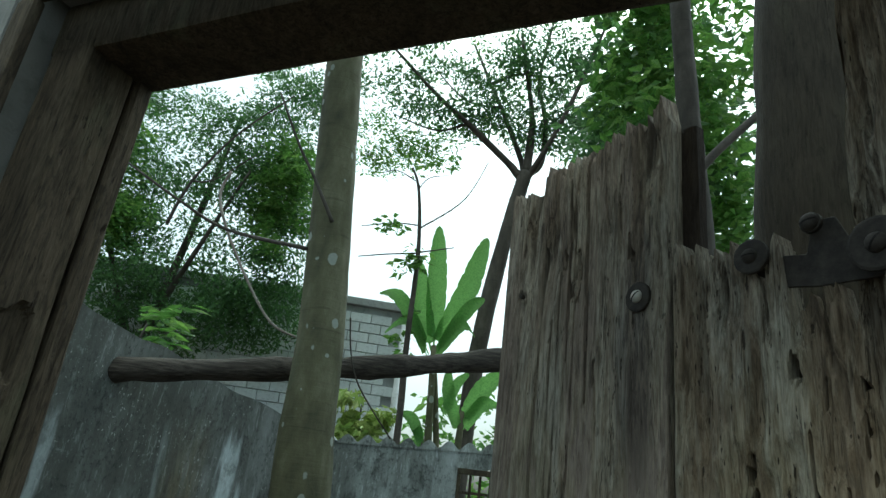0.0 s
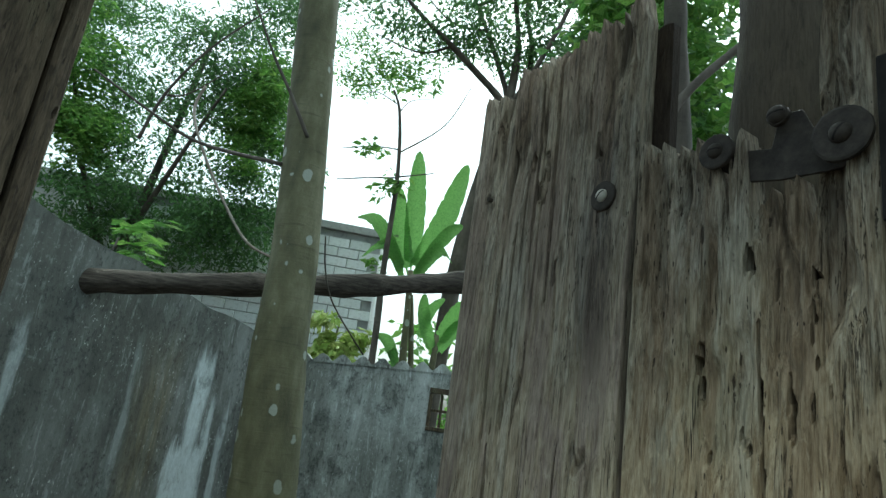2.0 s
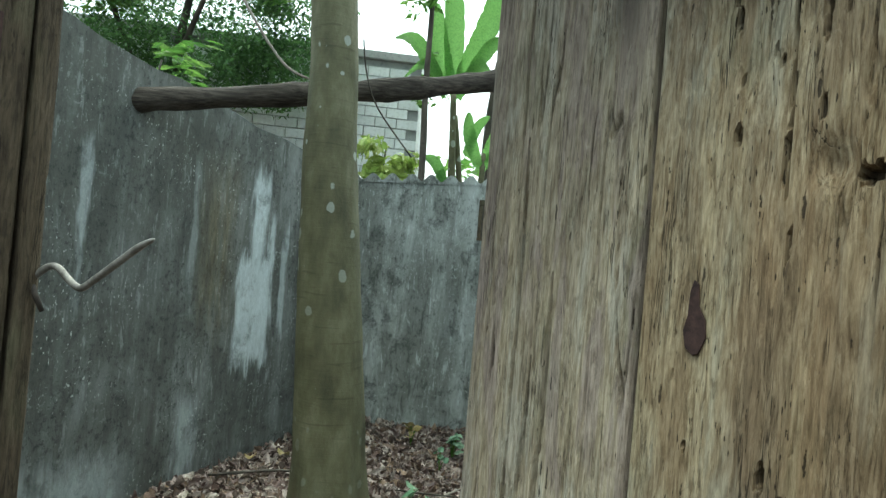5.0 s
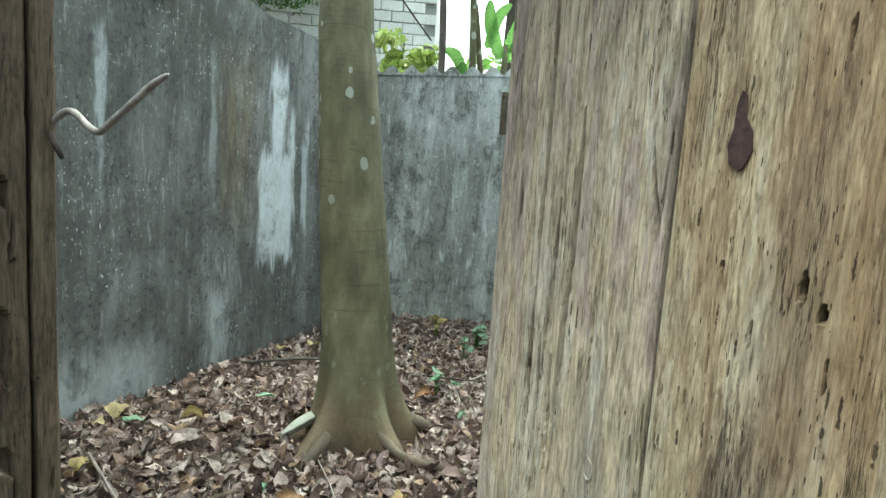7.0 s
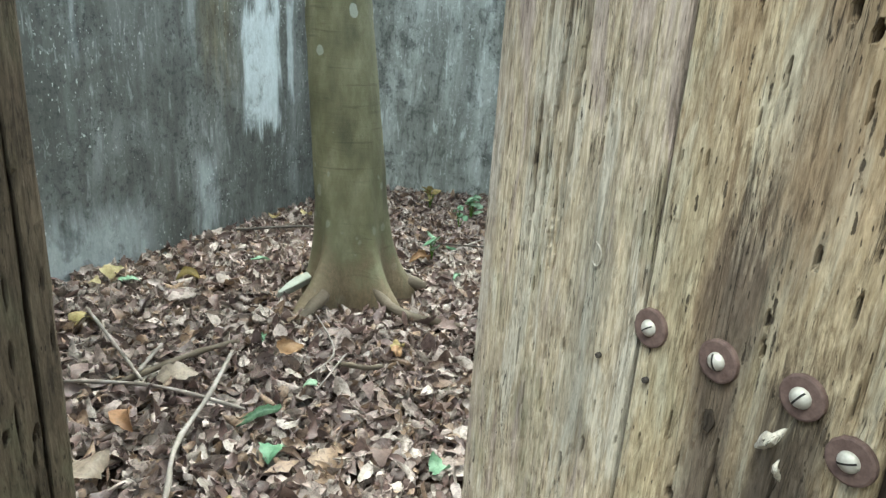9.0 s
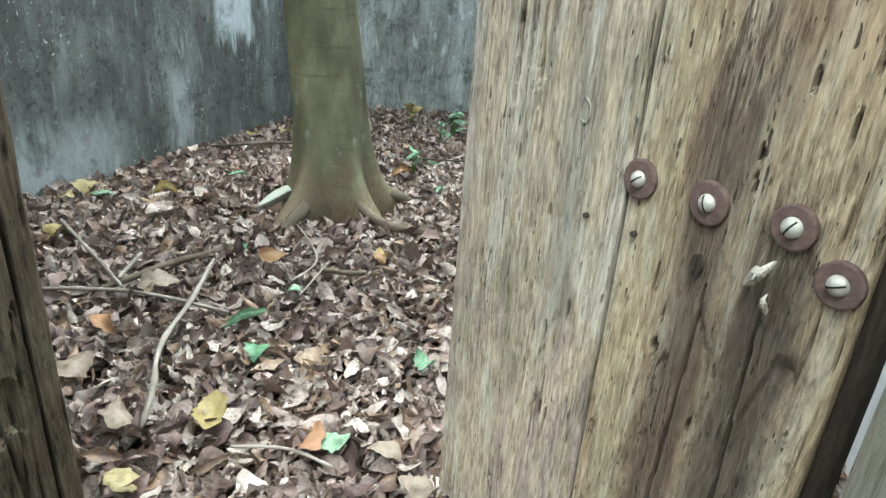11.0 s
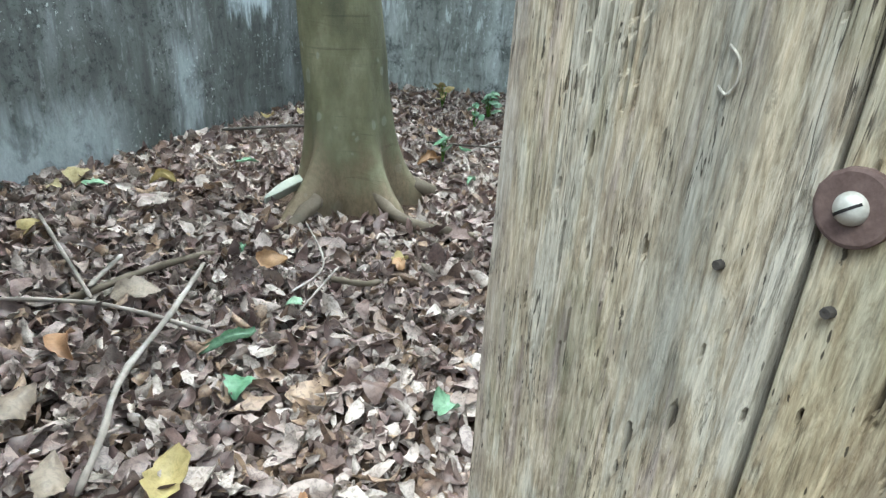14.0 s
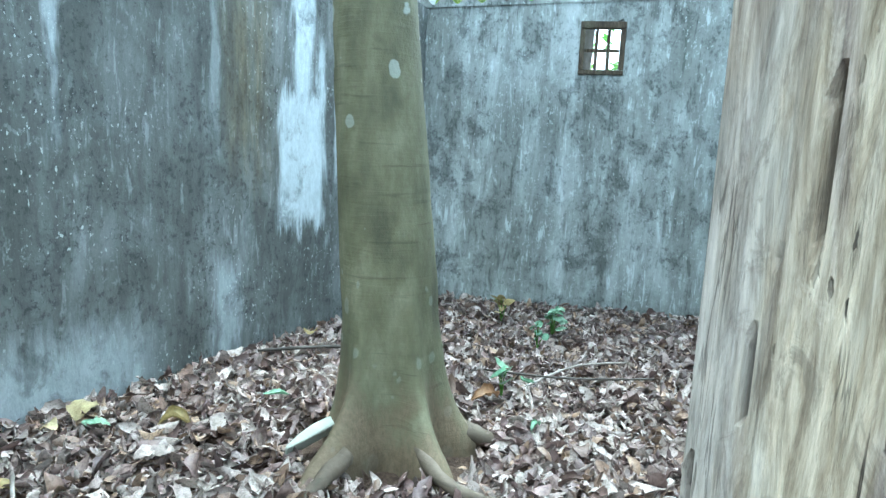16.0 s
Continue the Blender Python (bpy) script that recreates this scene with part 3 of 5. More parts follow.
def slab(name, lo, hi, mat, parent, label="", bevel=0.006, cuts=0, wobble=0.0, seed=0):
    return put(name, box(lo, hi, bevel, cuts, wobble, seed), mat, parent, label)


slab("wall_part", (-2.9, -0.20, -0.12), (-JW, -0.003, 2.62), M_INNER, house_wall, bevel=0.01, cuts=10, wobble=0.008)
slab("wall_part", (OPEN_W + JW, -0.20, -0.12), (3.3, -0.003, 2.62), M_INNER, house_wall, bevel=0.01, cuts=10, wobble=0.008, seed=3)
slab("wall_part", (-JW, -0.20, OPEN_H + 0.10), (OPEN_W + JW, -0.003, 2.62), M_INNER, house_wall, bevel=0.01, cuts=6, wobble=0.006, seed=5)

frame_ob = tagged(new("door_frame"), "old dark wooden door frame, cracked and worn", "door frame", kind="structure")
frame_ob.matrix_basis = DOORWALL


def cracked_board(width, height, thick, seed, step=0.006, depth=0.004, top=None, chip=None, zstep=0.012, strong=1.0, joint=False):
    """A worn board: local x across, z up, its worn face to -y. top(x): a broken upper edge; chip(x, z): extra depth."""
    nx, nz = max(int(width / step), 3), max(int(height / zstep), 3)
    x = np.linspace(0, width, nx)
    q = np.linspace(0, 1, nz)
    gx, gq = np.meshgrid(x, q, indexing="ij")
    tops = np.array([top(a) for a in x]) if top else np.full(nx, height)
    gz = gq * np.minimum(tops, height)[:, None]
    if top:
        gz = np.minimum(gq * height, tops[:, None])
    p = np.stack([gx.ravel(), np.full(gx.size, seed * 1.7), gz.ravel()], 1)
    ridge = 1 - abs(fbm(p * (70, 1, 1.6), seed, 3))
    crack = np.clip((1 - abs(fbm(p * (26, 1, 1.1), seed + 9, 2)) - 0.965) / 0.035, 0, 1) * np.clip(fbm(p * (6, 1, 1.5), seed + 20, 2) * 2 + 0.3, 0, 1)
    worn = np.clip(fbm(p * (8, 1, 3.2), seed + 40, 2) * 1.5 + 0.15, 0, 1)
    pits = np.clip((fbm(p * (150, 1, 21), seed + 31, 2) - 1.12 + 0.42 * worn) / 0.10, 0, 1)
    d = depth * (0.35 * (1 - ridge) + 2.0 * crack + 1.5 * pits + 0.4 * fbm(p * (5, 1, 2), seed + 3, 2)) * strong
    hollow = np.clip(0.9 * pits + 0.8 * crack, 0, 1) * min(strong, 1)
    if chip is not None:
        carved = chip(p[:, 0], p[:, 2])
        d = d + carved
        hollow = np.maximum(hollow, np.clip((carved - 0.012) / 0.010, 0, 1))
    # joint edge coloured dark too, for dirt and shade in the gap
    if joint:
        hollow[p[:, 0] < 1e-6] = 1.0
    edge = np.minimum(p[:, 0], width - p[:, 0])
    d = d + 0.004 * np.clip(1 - edge / 0.005, 0, 1) ** 2
    side = 0.0018 * fbm(p * (0, 0, 6) + (0, 3, 0), seed + 50, 3)
    px = p[:, 0] + side * ((p[:, 0] < 1e-6) | (p[:, 0] > width - 1e-6))
    front = np.stack([px, np.minimum(d, thick * 0.9), p[:, 2]], 1)
    back = front.copy()
    back[:, 1] = thick
    i = np.arange(nx * nz).reshape(nx, nz)
    quad = np.stack([i[:-1, :-1].ravel(), i[1:, :-1].ravel(), i[1:, 1:].ravel(), i[:-1, 1:].ravel()], 1)
    o = nx * nz
    faces = [tuple(f) for f in quad]
    flat = (gz[:-1, :-1] >= gz[:-1, 1:]) & (gz[1:, :-1] >= gz[1:, 1:])
    faces = [f for f, bad in zip(faces, flat.ravel()) if not bad]
    faces += [tuple(v + o for v in reversed(f)) for f in faces]
    for k in range(nz - 1):
        faces.append((i[0, k], i[0, k + 1], i[0, k + 1] + o, i[0, k] + o))
        faces.append((i[-1, k + 1], i[-1, k], i[-1, k] + o, i[-1, k + 1] + o))
    for k in range(nx - 1):
        faces.append((i[k, -1], i[k + 1, -1], i[k + 1, -1] + o, i[k, -1] + o))
        faces.append((i[k + 1, 0], i[k, 0], i[k, 0] + o, i[k + 1, 0] + o))
    me = mesh_of("board", np.concatenate([front, back]), faces)
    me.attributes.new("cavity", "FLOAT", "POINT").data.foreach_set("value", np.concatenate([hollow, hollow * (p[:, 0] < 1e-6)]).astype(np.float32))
    return me


# reveal of the left jamb: two worn timbers with a gap between them, their faces look along the wall
turned = pose(0, 0, 0, 0, 0, 90)
def jamb_chips(x, z):
    """Hacked-out seats of old hinges."""
    d = 0 * x
    for zc, h in ((1.19, 0.022), (0.97, 0.055), (0.80, 0.02), (1.75, 0.05), (0.35, 0.05)):
        d = d + 0.012 * np.clip((h - abs(z - zc + 0.01 * np.sin(x * 120))) / 0.006, 0, 1) * (x < 0.056)
    return d


put("jamb", cracked_board(0.085, OPEN_H + 0.1, JW - 0.01, 4, 0.004, 0.005, None, jamb_chips, 0.006), M_FRAME, frame_ob, "left jamb timber", pose(0.0, -0.128, 0) @ turned)
put("jamb_stop", cracked_board(0.034, OPEN_H + 0.02, JW - 0.02, 6, 0.004, 0.004), M_FRAME, frame_ob, "thin worn stop", pose(0.004, -0.037, 0) @ turned)
for zc, hh in ((1.165, 0.03), (0.905, 0.035), (1.62, 0.03)):
    remnant = slab("hinge_remnant", (-0.004, -0.126, zc - hh), (0.0035, -0.085, zc + hh), M_SCAR, frame_ob, "rusty remnant of a hinge", 0.003, 2, 0.003, zc)
    for dz in (-0.4, 0.4):
        put("rivet", box((0.0025, -0.110, zc + dz * hh - 0.004), (0.0065, -0.102, zc + dz * hh + 0.004), 0.002), M_IRON, remnant)
slab("jamb_bead", (-0.052, -0.222, 0), (-0.012, -0.203, OPEN_H + 0.02), M_FRAME, frame_ob, bevel=0.006, cuts=8, wobble=0.003)
put("right_jamb", cracked_board(0.115, OPEN_H + 0.1, JW - 0.01, 14, 0.008, 0.0015), M_POST, frame_ob, "grey right jamb", pose(OPEN_W, -0.013, 0) @ pose(0, 0, 0, 0, 0, -90))
slab("right_post", (OPEN_W + 0.005, -0.232, 0), (OPEN_W + 0.10, -0.205, OPEN_H + 0.3), M_POST, frame_ob, bevel=0.012, cuts=8, wobble=0.002)
slab("lintel", (-JW, -0.128, OPEN_H), (OPEN_W + JW, -0.004, OPEN_H + 0.098), M_FRAME, frame_ob, "dark lintel beam", 0.008, 8, 0.003)
slab("lintel_bead", (-0.052, -0.222, OPEN_H + 0.022), (OPEN_W + 0.05, -0.203, OPEN_H + 0.066), M_FRAME, frame_ob, bevel=0.006, cuts=8, wobble=0.003)

# plain unseen walls added behind the camera, roofless so sky light reaches the door
room = tagged(new("wall_room"), "unseen plain grey plastered walls, added to close a roofless space", "wall", kind="structure")
room.matrix_basis = DOORWALL
slab("wall_part", (-2.9, -4.4, -0.12), (-2.75, -0.2, 2.5), M_ROOM, room)
slab("wall_part", (3.15, -4.4, -0.12), (3.3, -0.2, 2.5), M_ROOM, room)
slab("wall_part", (-2.75, -4.4, -0.12), (3.15, -4.25, 2.5), M_ROOM, room)

# white plastered wall that runs out from the house beside the door
wall_right = put("wall_right", box((1.36, 0.0, -0.12), (1.50, 5.2, 2.35), 0.01, 6, 0.004), M_WHITE, m=DOORWALL)
tagged(wall_right, "white limewashed yard wall beside the door", "wall", kind="structure")

# ---------------------------------------------------------------- the door
# local x runs from its free edge to its hinge edge, -y is the face towards the house
DOOR = pose(0.072, 1.117, 0, 0, 0, math.degrees(math.atan2(-0.839, 0.545)))
door = thing("door_1", "weathered grey-brown plank door with a rotten broken top, standing open", "door", kind="structure", m=DOOR)


def spikes(seed, count, width, low, high, wide):
    """Random splinters that stand up along a broken edge."""
    rng = random.Random(seed)
    made = [(rng.uniform(0, width), rng.uniform(*wide), rng.uniform(low, high)) for _ in range(count)]
    return lambda u: max(max(0.0, 1 - abs(u - c) / w) ** 0.8 * h for c, w, h in made)


SPIKE_L, SPIKE_R = spikes(3, 70, 0.356, 0.015, 0.05, (0.004, 0.010)), spikes(8, 46, 0.286, 0.03, 0.11, (0.005, 0.013))


def top_left(u):
    base = np.interp(u, [0, 0.03, 0.06, 0.085, 0.14, 0.225, 0.30, 0.355], [2.155, 2.155, 2.13, 2.175, 2.17, 2.17, 2.19, 2.20])
    return base - 0.035 + SPIKE_L(u)


def top_right(u):
    base = np.interp(u, [0, 0.04, 0.07, 0.12, 0.15, 0.18, 0.22, 0.228, 0.238, 0.246, 0.29], [1.955, 1.93, 1.955, 1.915, 1.91, 1.865, 1.875, 1.95, 2.12, 2.34, 2.36])
    return base - 0.075 + SPIKE_R(u)


def split(x, z, xc, z0, z1, wide, deep, seed):
    """A long open crack that wanders along the grain."""
    line = xc + 0.004 * np.sin(z * 6 + seed) + 0.004 * vnoise(np.stack([z * 0 + seed, z * 0, z * 6], 1), seed)
    w = wide * np.clip((z - z0) / 0.1, 0, 1) * np.clip((z1 - z) / 0.1, 0, 1)
    return deep * np.clip(1 - abs(x - line) / (w + 1e-6), 0, 1) ** 0.5 * (w > 1e-5)


def gouges(x, z, marks, seed):
    """Ragged pits eaten into the wood, each (x, z, half width, half height)."""
    rag = fbm(np.stack([x * 190, z * 0 + seed, z * 45], 1), seed, 3)
    d = 0 * x
    for xc, zc, rx, rz in marks:
        q = ((x - xc) / (0.75 * rx)) ** 2 + ((z - zc) / rz) ** 2
        d = np.maximum(d, 0.020 * np.clip((0.55 - q + 1.1 * rag) / 0.5, 0, 1) * (q < 3.5))
    return d


MARKS_LEFT = ((0.294, 1.97, 0.006, 0.03), (0.183, 1.95, 0.016, 0.045), (0.150, 1.98, 0.008, 0.03), (0.047, 1.945, 0.010, 0.012), (0.253, 0.983, 0.004, 0.02), (0.124, 0.88, 0.004, 0.05), (0.191, 0.93, 0.005, 0.06), (0.168, 0.86, 0.004, 0.04), (0.188, 0.83, 0.003, 0.03), (0.150, 1.02, 0.004, 0.03), (0.165, 1.10, 0.004, 0.022), (0.340, 0.912, 0.003, 0.02), (0.23, 0.70, 0.003, 0.012))
MARKS_RIGHT = ((0.078, 1.16, 0.005, 0.012), (0.171, 1.158, 0.008, 0.018), (0.191, 1.134, 0.006, 0.008), (0.202, 1.075, 0.004, 0.022), (0.189, 0.932, 0.005, 0.016), (0.156, 0.826, 0.004, 0.014), (0.114, 0.72, 0.008, 0.010), (0.096, 1.674, 0.008, 0.020), (0.099, 1.634, 0.008, 0.022), (0.154, 1.588, 0.009, 0.022), (0.115, 1.507, 0.006, 0.014), (0.250, 1.457, 0.024, 0.009), (0.171, 1.475, 0.006, 0.030), (0.157, 1.767, 0.007, 0.030), (0.223, 1.708, 0.007, 0.045), (0.20, 1.63, 0.005, 0.05), (0.18, 1.38, 0.004, 0.035))


def rot_left(x, z):
    top = np.clip((z - 1.85) / 0.25, 0, 1)
    a = np.clip(fbm(np.stack([x * 55, z * 0 + 3, z * 4], 1), 77, 3) + 0.1, 0, 1)
    mark = 0.006 * np.exp(-((x - 0.135) / 0.035) ** 2 - ((z - 2.02) / 0.06) ** 2)
    return top * a * 0.030 + mark + gouges(x, z, MARKS_LEFT, 61) + split(x, z, 0.118, 1.05, 1.55, 0.0045, 0.036, 1) + split(x, z, 0.126, 0.78, 1.08, 0.0055, 0.036, 5) + split(x, z, 0.192, 0.80, 1.36, 0.0055, 0.036, 19) + split(x, z, 0.172, 0.78, 1.0, 0.005, 0.036, 23) + split(x, z, 0.145, 0.82, 1.02, 0.0045, 0.036, 29) + split(x, z, 0.158, 0.92, 1.22, 0.0045, 0.036, 31) + split(x, z, 0.10, 1.5, 2.1, 0.003, 0.015, 9) + split(x, z, 0.21, 1.75, 2.2, 0.0035, 0.02, 11) + split(x, z, 0.165, 1.8, 2.2, 0.003, 0.02, 15)


def rot_right(x, z):
    rotten = np.clip((z - 1.35) / 0.5, 0, 1)
    a = np.clip(fbm(np.stack([x * 55, z * 0 + 8, z * 8], 1), 88, 3) + 0.15, 0, 1)
    far = np.clip((x - 0.12) / 0.15, 0, 1)
    hole = 0.016 * np.exp(-((x - 0.215) / 0.018) ** 2 - ((z - 1.47) / 0.022) ** 2)
    return (rotten * 0.65 + far * 0.2) * a * 0.024 + hole + gouges(x, z, MARKS_RIGHT, 62) + split(x, z, 0.125, 0.25, 0.74, 0.0022, 0.018, 3) + split(x, z, 0.205, 0.3, 0.74, 0.0022, 0.018, 7) + split(x, z, 0.17, 1.42, 1.72, 0.003, 0.02, 13)


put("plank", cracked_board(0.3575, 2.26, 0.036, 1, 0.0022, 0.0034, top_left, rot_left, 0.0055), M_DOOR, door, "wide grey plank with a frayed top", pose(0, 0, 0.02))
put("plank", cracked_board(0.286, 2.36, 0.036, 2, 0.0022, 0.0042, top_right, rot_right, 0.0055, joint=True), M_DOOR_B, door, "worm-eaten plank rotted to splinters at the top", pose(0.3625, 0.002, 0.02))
put("batten", cracked_board(0.034, 2.16, 0.02, 3, 0.004, 0.002), M_BATTEN, door, "dark red batten over the joint", pose(0.345, 0.038, 0.02))
put("edge_board", cracked_board(0.020, 1.83, 0.024, 5, 0.004, 0.002), M_BATTEN, door, "dark board along the hinge edge", pose(0.650, 0.010, 0.02))


def disc(r, h, sides=28, bent=0.0):
    """A washer lying on the door, its face to -y, slightly dished."""
    bm = bmesh.new()
    rings = [(0.0, h * 0.9), (r * 0.35, h * 0.9), (r * 0.42, h), (r * 0.9, h), (r, h * 0.55), (r, -0.004)]
    prev = None
    for k, (rr, hh) in enumerate(rings):
        cur = [bm.verts.new((rr * math.cos(2 * math.pi * a / sides) * (1 + 0.02 * math.sin(3 * a)), -hh - bent * math.cos(2 * math.pi * a / sides) * rr, rr * math.sin(2 * math.pi * a / sides))) for a in range(sides)] if rr else [bm.verts.new((0, -hh, 0))]
        if prev is not None:
            for a in range(sides):
                b = (a + 1) % sides
                if len(prev) == 1:
                    bm.faces.new((prev[0], cur[b], cur[a]))
                else:
                    bm.faces.new((prev[a], prev[b], cur[b], cur[a]))
        prev = cur
    return bm


def screw_head(r, h):
    """A smooth domed head."""
    n, rings = 24, 8
    verts, faces = [], []
    for i in range(rings):
        f = i / (rings - 1) * math.pi / 2
        verts += [(r * math.cos(f) * math.cos(2 * math.pi * a / n), -h * math.sin(f), r * math.cos(f) * math.sin(2 * math.pi * a / n)) for a in range(n)]
    for i in range(rings - 1):
        for a in range(n):
            b = (a + 1) % n
            faces.append((i * n + a, i * n + b, i * n + n + b, i * n + n + a))
    return mesh_of("screw_head", verts, faces, True)


def screw_slot(r, h):
    """A dark strip laid across a domed head, for the shade in its slot."""
    verts, faces, n = [], [], 11
    for k in range(n):
        z = 0.88 * r * (2 * k / (n - 1) - 1)
        y = -h * math.sqrt(1 - (z / r) ** 2)
        verts += [(-0.10 * r, y + 0.001, z), (-0.09 * r, y - 0.0004, z), (0.09 * r, y - 0.0004, z), (0.10 * r, y + 0.001, z)]
    for k in range(n - 1):
        faces += [(4 * k + j, 4 * k + j + 1, 4 * k + j + 5, 4 * k + j + 4) for j in range(3)]
    return mesh_of("slot", verts, faces)


def bolt(u, z, r, head, turn, mat, head_mat, proud=0.0):
    """A slotted bolt on its washer."""
    w = put("washer", disc(r, 0.0024, bent=0.02), mat, door, "", pose(u, -0.002 - proud, z, 0, turn, 0))
    put("screw_head", screw_head(head, head * 0.75), head_mat, w, "", pose(0, -0.0022, 0, 0, 20, 0))
    put("slot", screw_slot(head, head * 0.75), M_HINGE, w, "dark strip for the shade in the slot", pose(0, -0.0022, 0, 0, 20, 0))


bolt(0.380, 0.811, 0.0245, 0.0105, 30, M_RUST, M_ZINC)
bolt(0.477, 0.813, 0.0245, 0.0105, -40, M_RUST, M_ZINC)
bolt(0.572, 0.820, 0.0232, 0.0110, 10, M_RUST, M_ZINC)
bolt(0.627, 0.784, 0.0230, 0.0105, 45, M_RUST, M_ZINC)
bolt(0.310, 1.915, 0.0215, 0.0095, 25, M_IRON, M_ZINC)
bolt(0.484, 1.930, 0.0215, 0.0095, 70, M_IRON, M_IRON, 0.006)
bolt(0.620, 1.910, 0.029, 0.0110, 15, M_IRON, M_IRON, 0.008)
bolt(0.556, 1.952, 0.012, 0.0105, 60, M_IRON, M_IRON, 0.006)


def outline_plate(points, thick):
    bm = bmesh.new()
    face = bm.faces.new([bm.verts.new((x, 0, z)) for x, z in points])
    out = bmesh.ops.extrude_face_region(bm, geom=[face])
    for v in out["geom"]:
        if isinstance(v, bmesh.types.BMVert):
            v.co.y -= thick
    bmesh.ops.recalc_face_normals(bm, faces=bm.faces[:])
    bmesh.ops.bevel(bm, geom=bm.edges[:], offset=thick * 0.25, segments=1, affect="EDGES")
    return bm


put("hinge_plate", outline_plate([(0.478, 1.914), (0.482, 1.934), (0.54, 1.924), (0.550, 1.962), (0.574, 1.960), (0.588, 1.928), (0.642, 1.924), (0.642, 1.886), (0.60, 1.882), (0.55, 1.884), (0.515, 1.890)], 0.004), M_IRON, door, "dark iron hinge plate", pose(0, 0.012, 0))
put("hinge_arm", box((0.650, -0.006, 1.815), (0.680, 0.006, 1.985), 0.003), M_HINGE, door, "dark iron hinge block")
# scar of a lost keyhole plate, knots, nails, splinter
put("keyhole_scar", outline_plate([(0.438, 1.385), (0.447, 1.378), (0.450, 1.345), (0.463, 1.325), (0.466, 1.298), (0.455, 1.272), (0.445, 1.268), (0.430, 1.278), (0.424, 1.305), (0.431, 1.330), (0.432, 1.365)], 0.004), M_SCAR, door, "rusty scar of a lost keyhole plate", pose(0.444, 0.001, 1.325) @ Matrix.Scale(0.72, 4) @ pose(-0.444, 0, -1.325))
for u, z in ((0.303, 0.738), (0.386, 0.743), (0.052, 1.965)):
    put("nail", disc(0.004, 0.004, 10), M_IRON, door, "", pose(u, -0.001, z))


def splinter(length, width, seed):
    verts, faces = tube(smooth_line([(0, 0, 0), (width, -0.006, length * 0.4), (width * 2.0, -0.012, length * 0.75), (width * 2.2, -0.003, length)], 9), [0.001, width * 0.5, width * 0.8, width * 0.9, width, width * 0.8, width * 0.6, width * 0.35, 0.001], 6, 0.5, seed)
    return mesh_of("splinter", verts, faces)


put("splinter", splinter(0.045, 0.008, 3), M_SPLINTER, door, "torn pale splinter", pose(0.540, -0.004, 0.745, 0, 14, 0))
put("splinter", splinter(0.022, 0.004, 8), M_SPLINTER, door, "torn pale splinter", pose(0.572, -0.004, 0.725, 0, -30, 0))
ring = smooth_line([(0.268, -0.001, 0.888), (0.279, -0.002, 0.880), (0.281, -0.002, 0.866), (0.275, -0.002, 0.856), (0.266, -0.001, 0.860)], 14)
put("snail_trace", mesh_of("snail_trace", *tube(ring, [0.0011] * 14, 6)), M_SPLINTER, door, "thin pale curved trace")
# dark plate laid on the plank for the shade of a hole; nothing is cut
put("keyhole", outline_plate([(0.474, 0.752), (0.483, 0.756), (0.489, 0.742), (0.484, 0.726), (0.476, 0.728)], 0.003), M_BATTEN, door, "dark patch for the shaded inside of a worn hole")

# iron hook on the left jamb
hook = thing("iron_hook", "bent grey iron hook fixed in the door jamb", "hook")
HOOK = [(-0.600, 0.938, 1.245), (-0.578, 0.93, 1.285), (-0.556, 0.928, 1.305), (-0.536, 0.922, 1.306), (-0.512, 0.913, 1.290), (-0.490, 0.905, 1.281), (-0.470, 0.897, 1.292), (-0.423, 0.880, 1.325), (-0.390, 0.868, 1.348), (-0.366, 0.858, 1.360)]
v, f = tube(smooth_line(HOOK, 34), [0.0052] * 30 + [0.0046, 0.004, 0.0034, 0.002], 10, 0.12)
put("rod", mesh_of("rod", v, f, True), M_HOOK, hook)
v, f = tube([(-0.578, 0.925, 1.288), (-0.570, 0.925, 1.265), (-0.558, 0.928, 1.240)], [0.0045, 0.0045, 0.0035], 8, 0.1)
put("staple", mesh_of("staple", v, f, True), M_IRON, hook)

# ---------------------------------------------------------------- the yard
# log from wall to wall
LOG = smooth_line([(-1.70, 3.12, 2.005), (-1.0, 3.2, 2.105), (-0.4, 3.3, 2.205), (0.25, 3.42, 2.34), (1.0, 3.55, 2.47), (2.2, 3.7, 2.66)], 40)
v, f = tube(LOG, [0.056 + 0.006 * math.sin(i * 0.9) + 0.003 * math.sin(i * 2.3) for i in range(40)], 16, 0.18, 3)
log_ob = put("log", mesh_of("log", v, f, True), M_LOG)
tagged(log_ob, "long grey weathered log laid across the yard on the walls", "log")


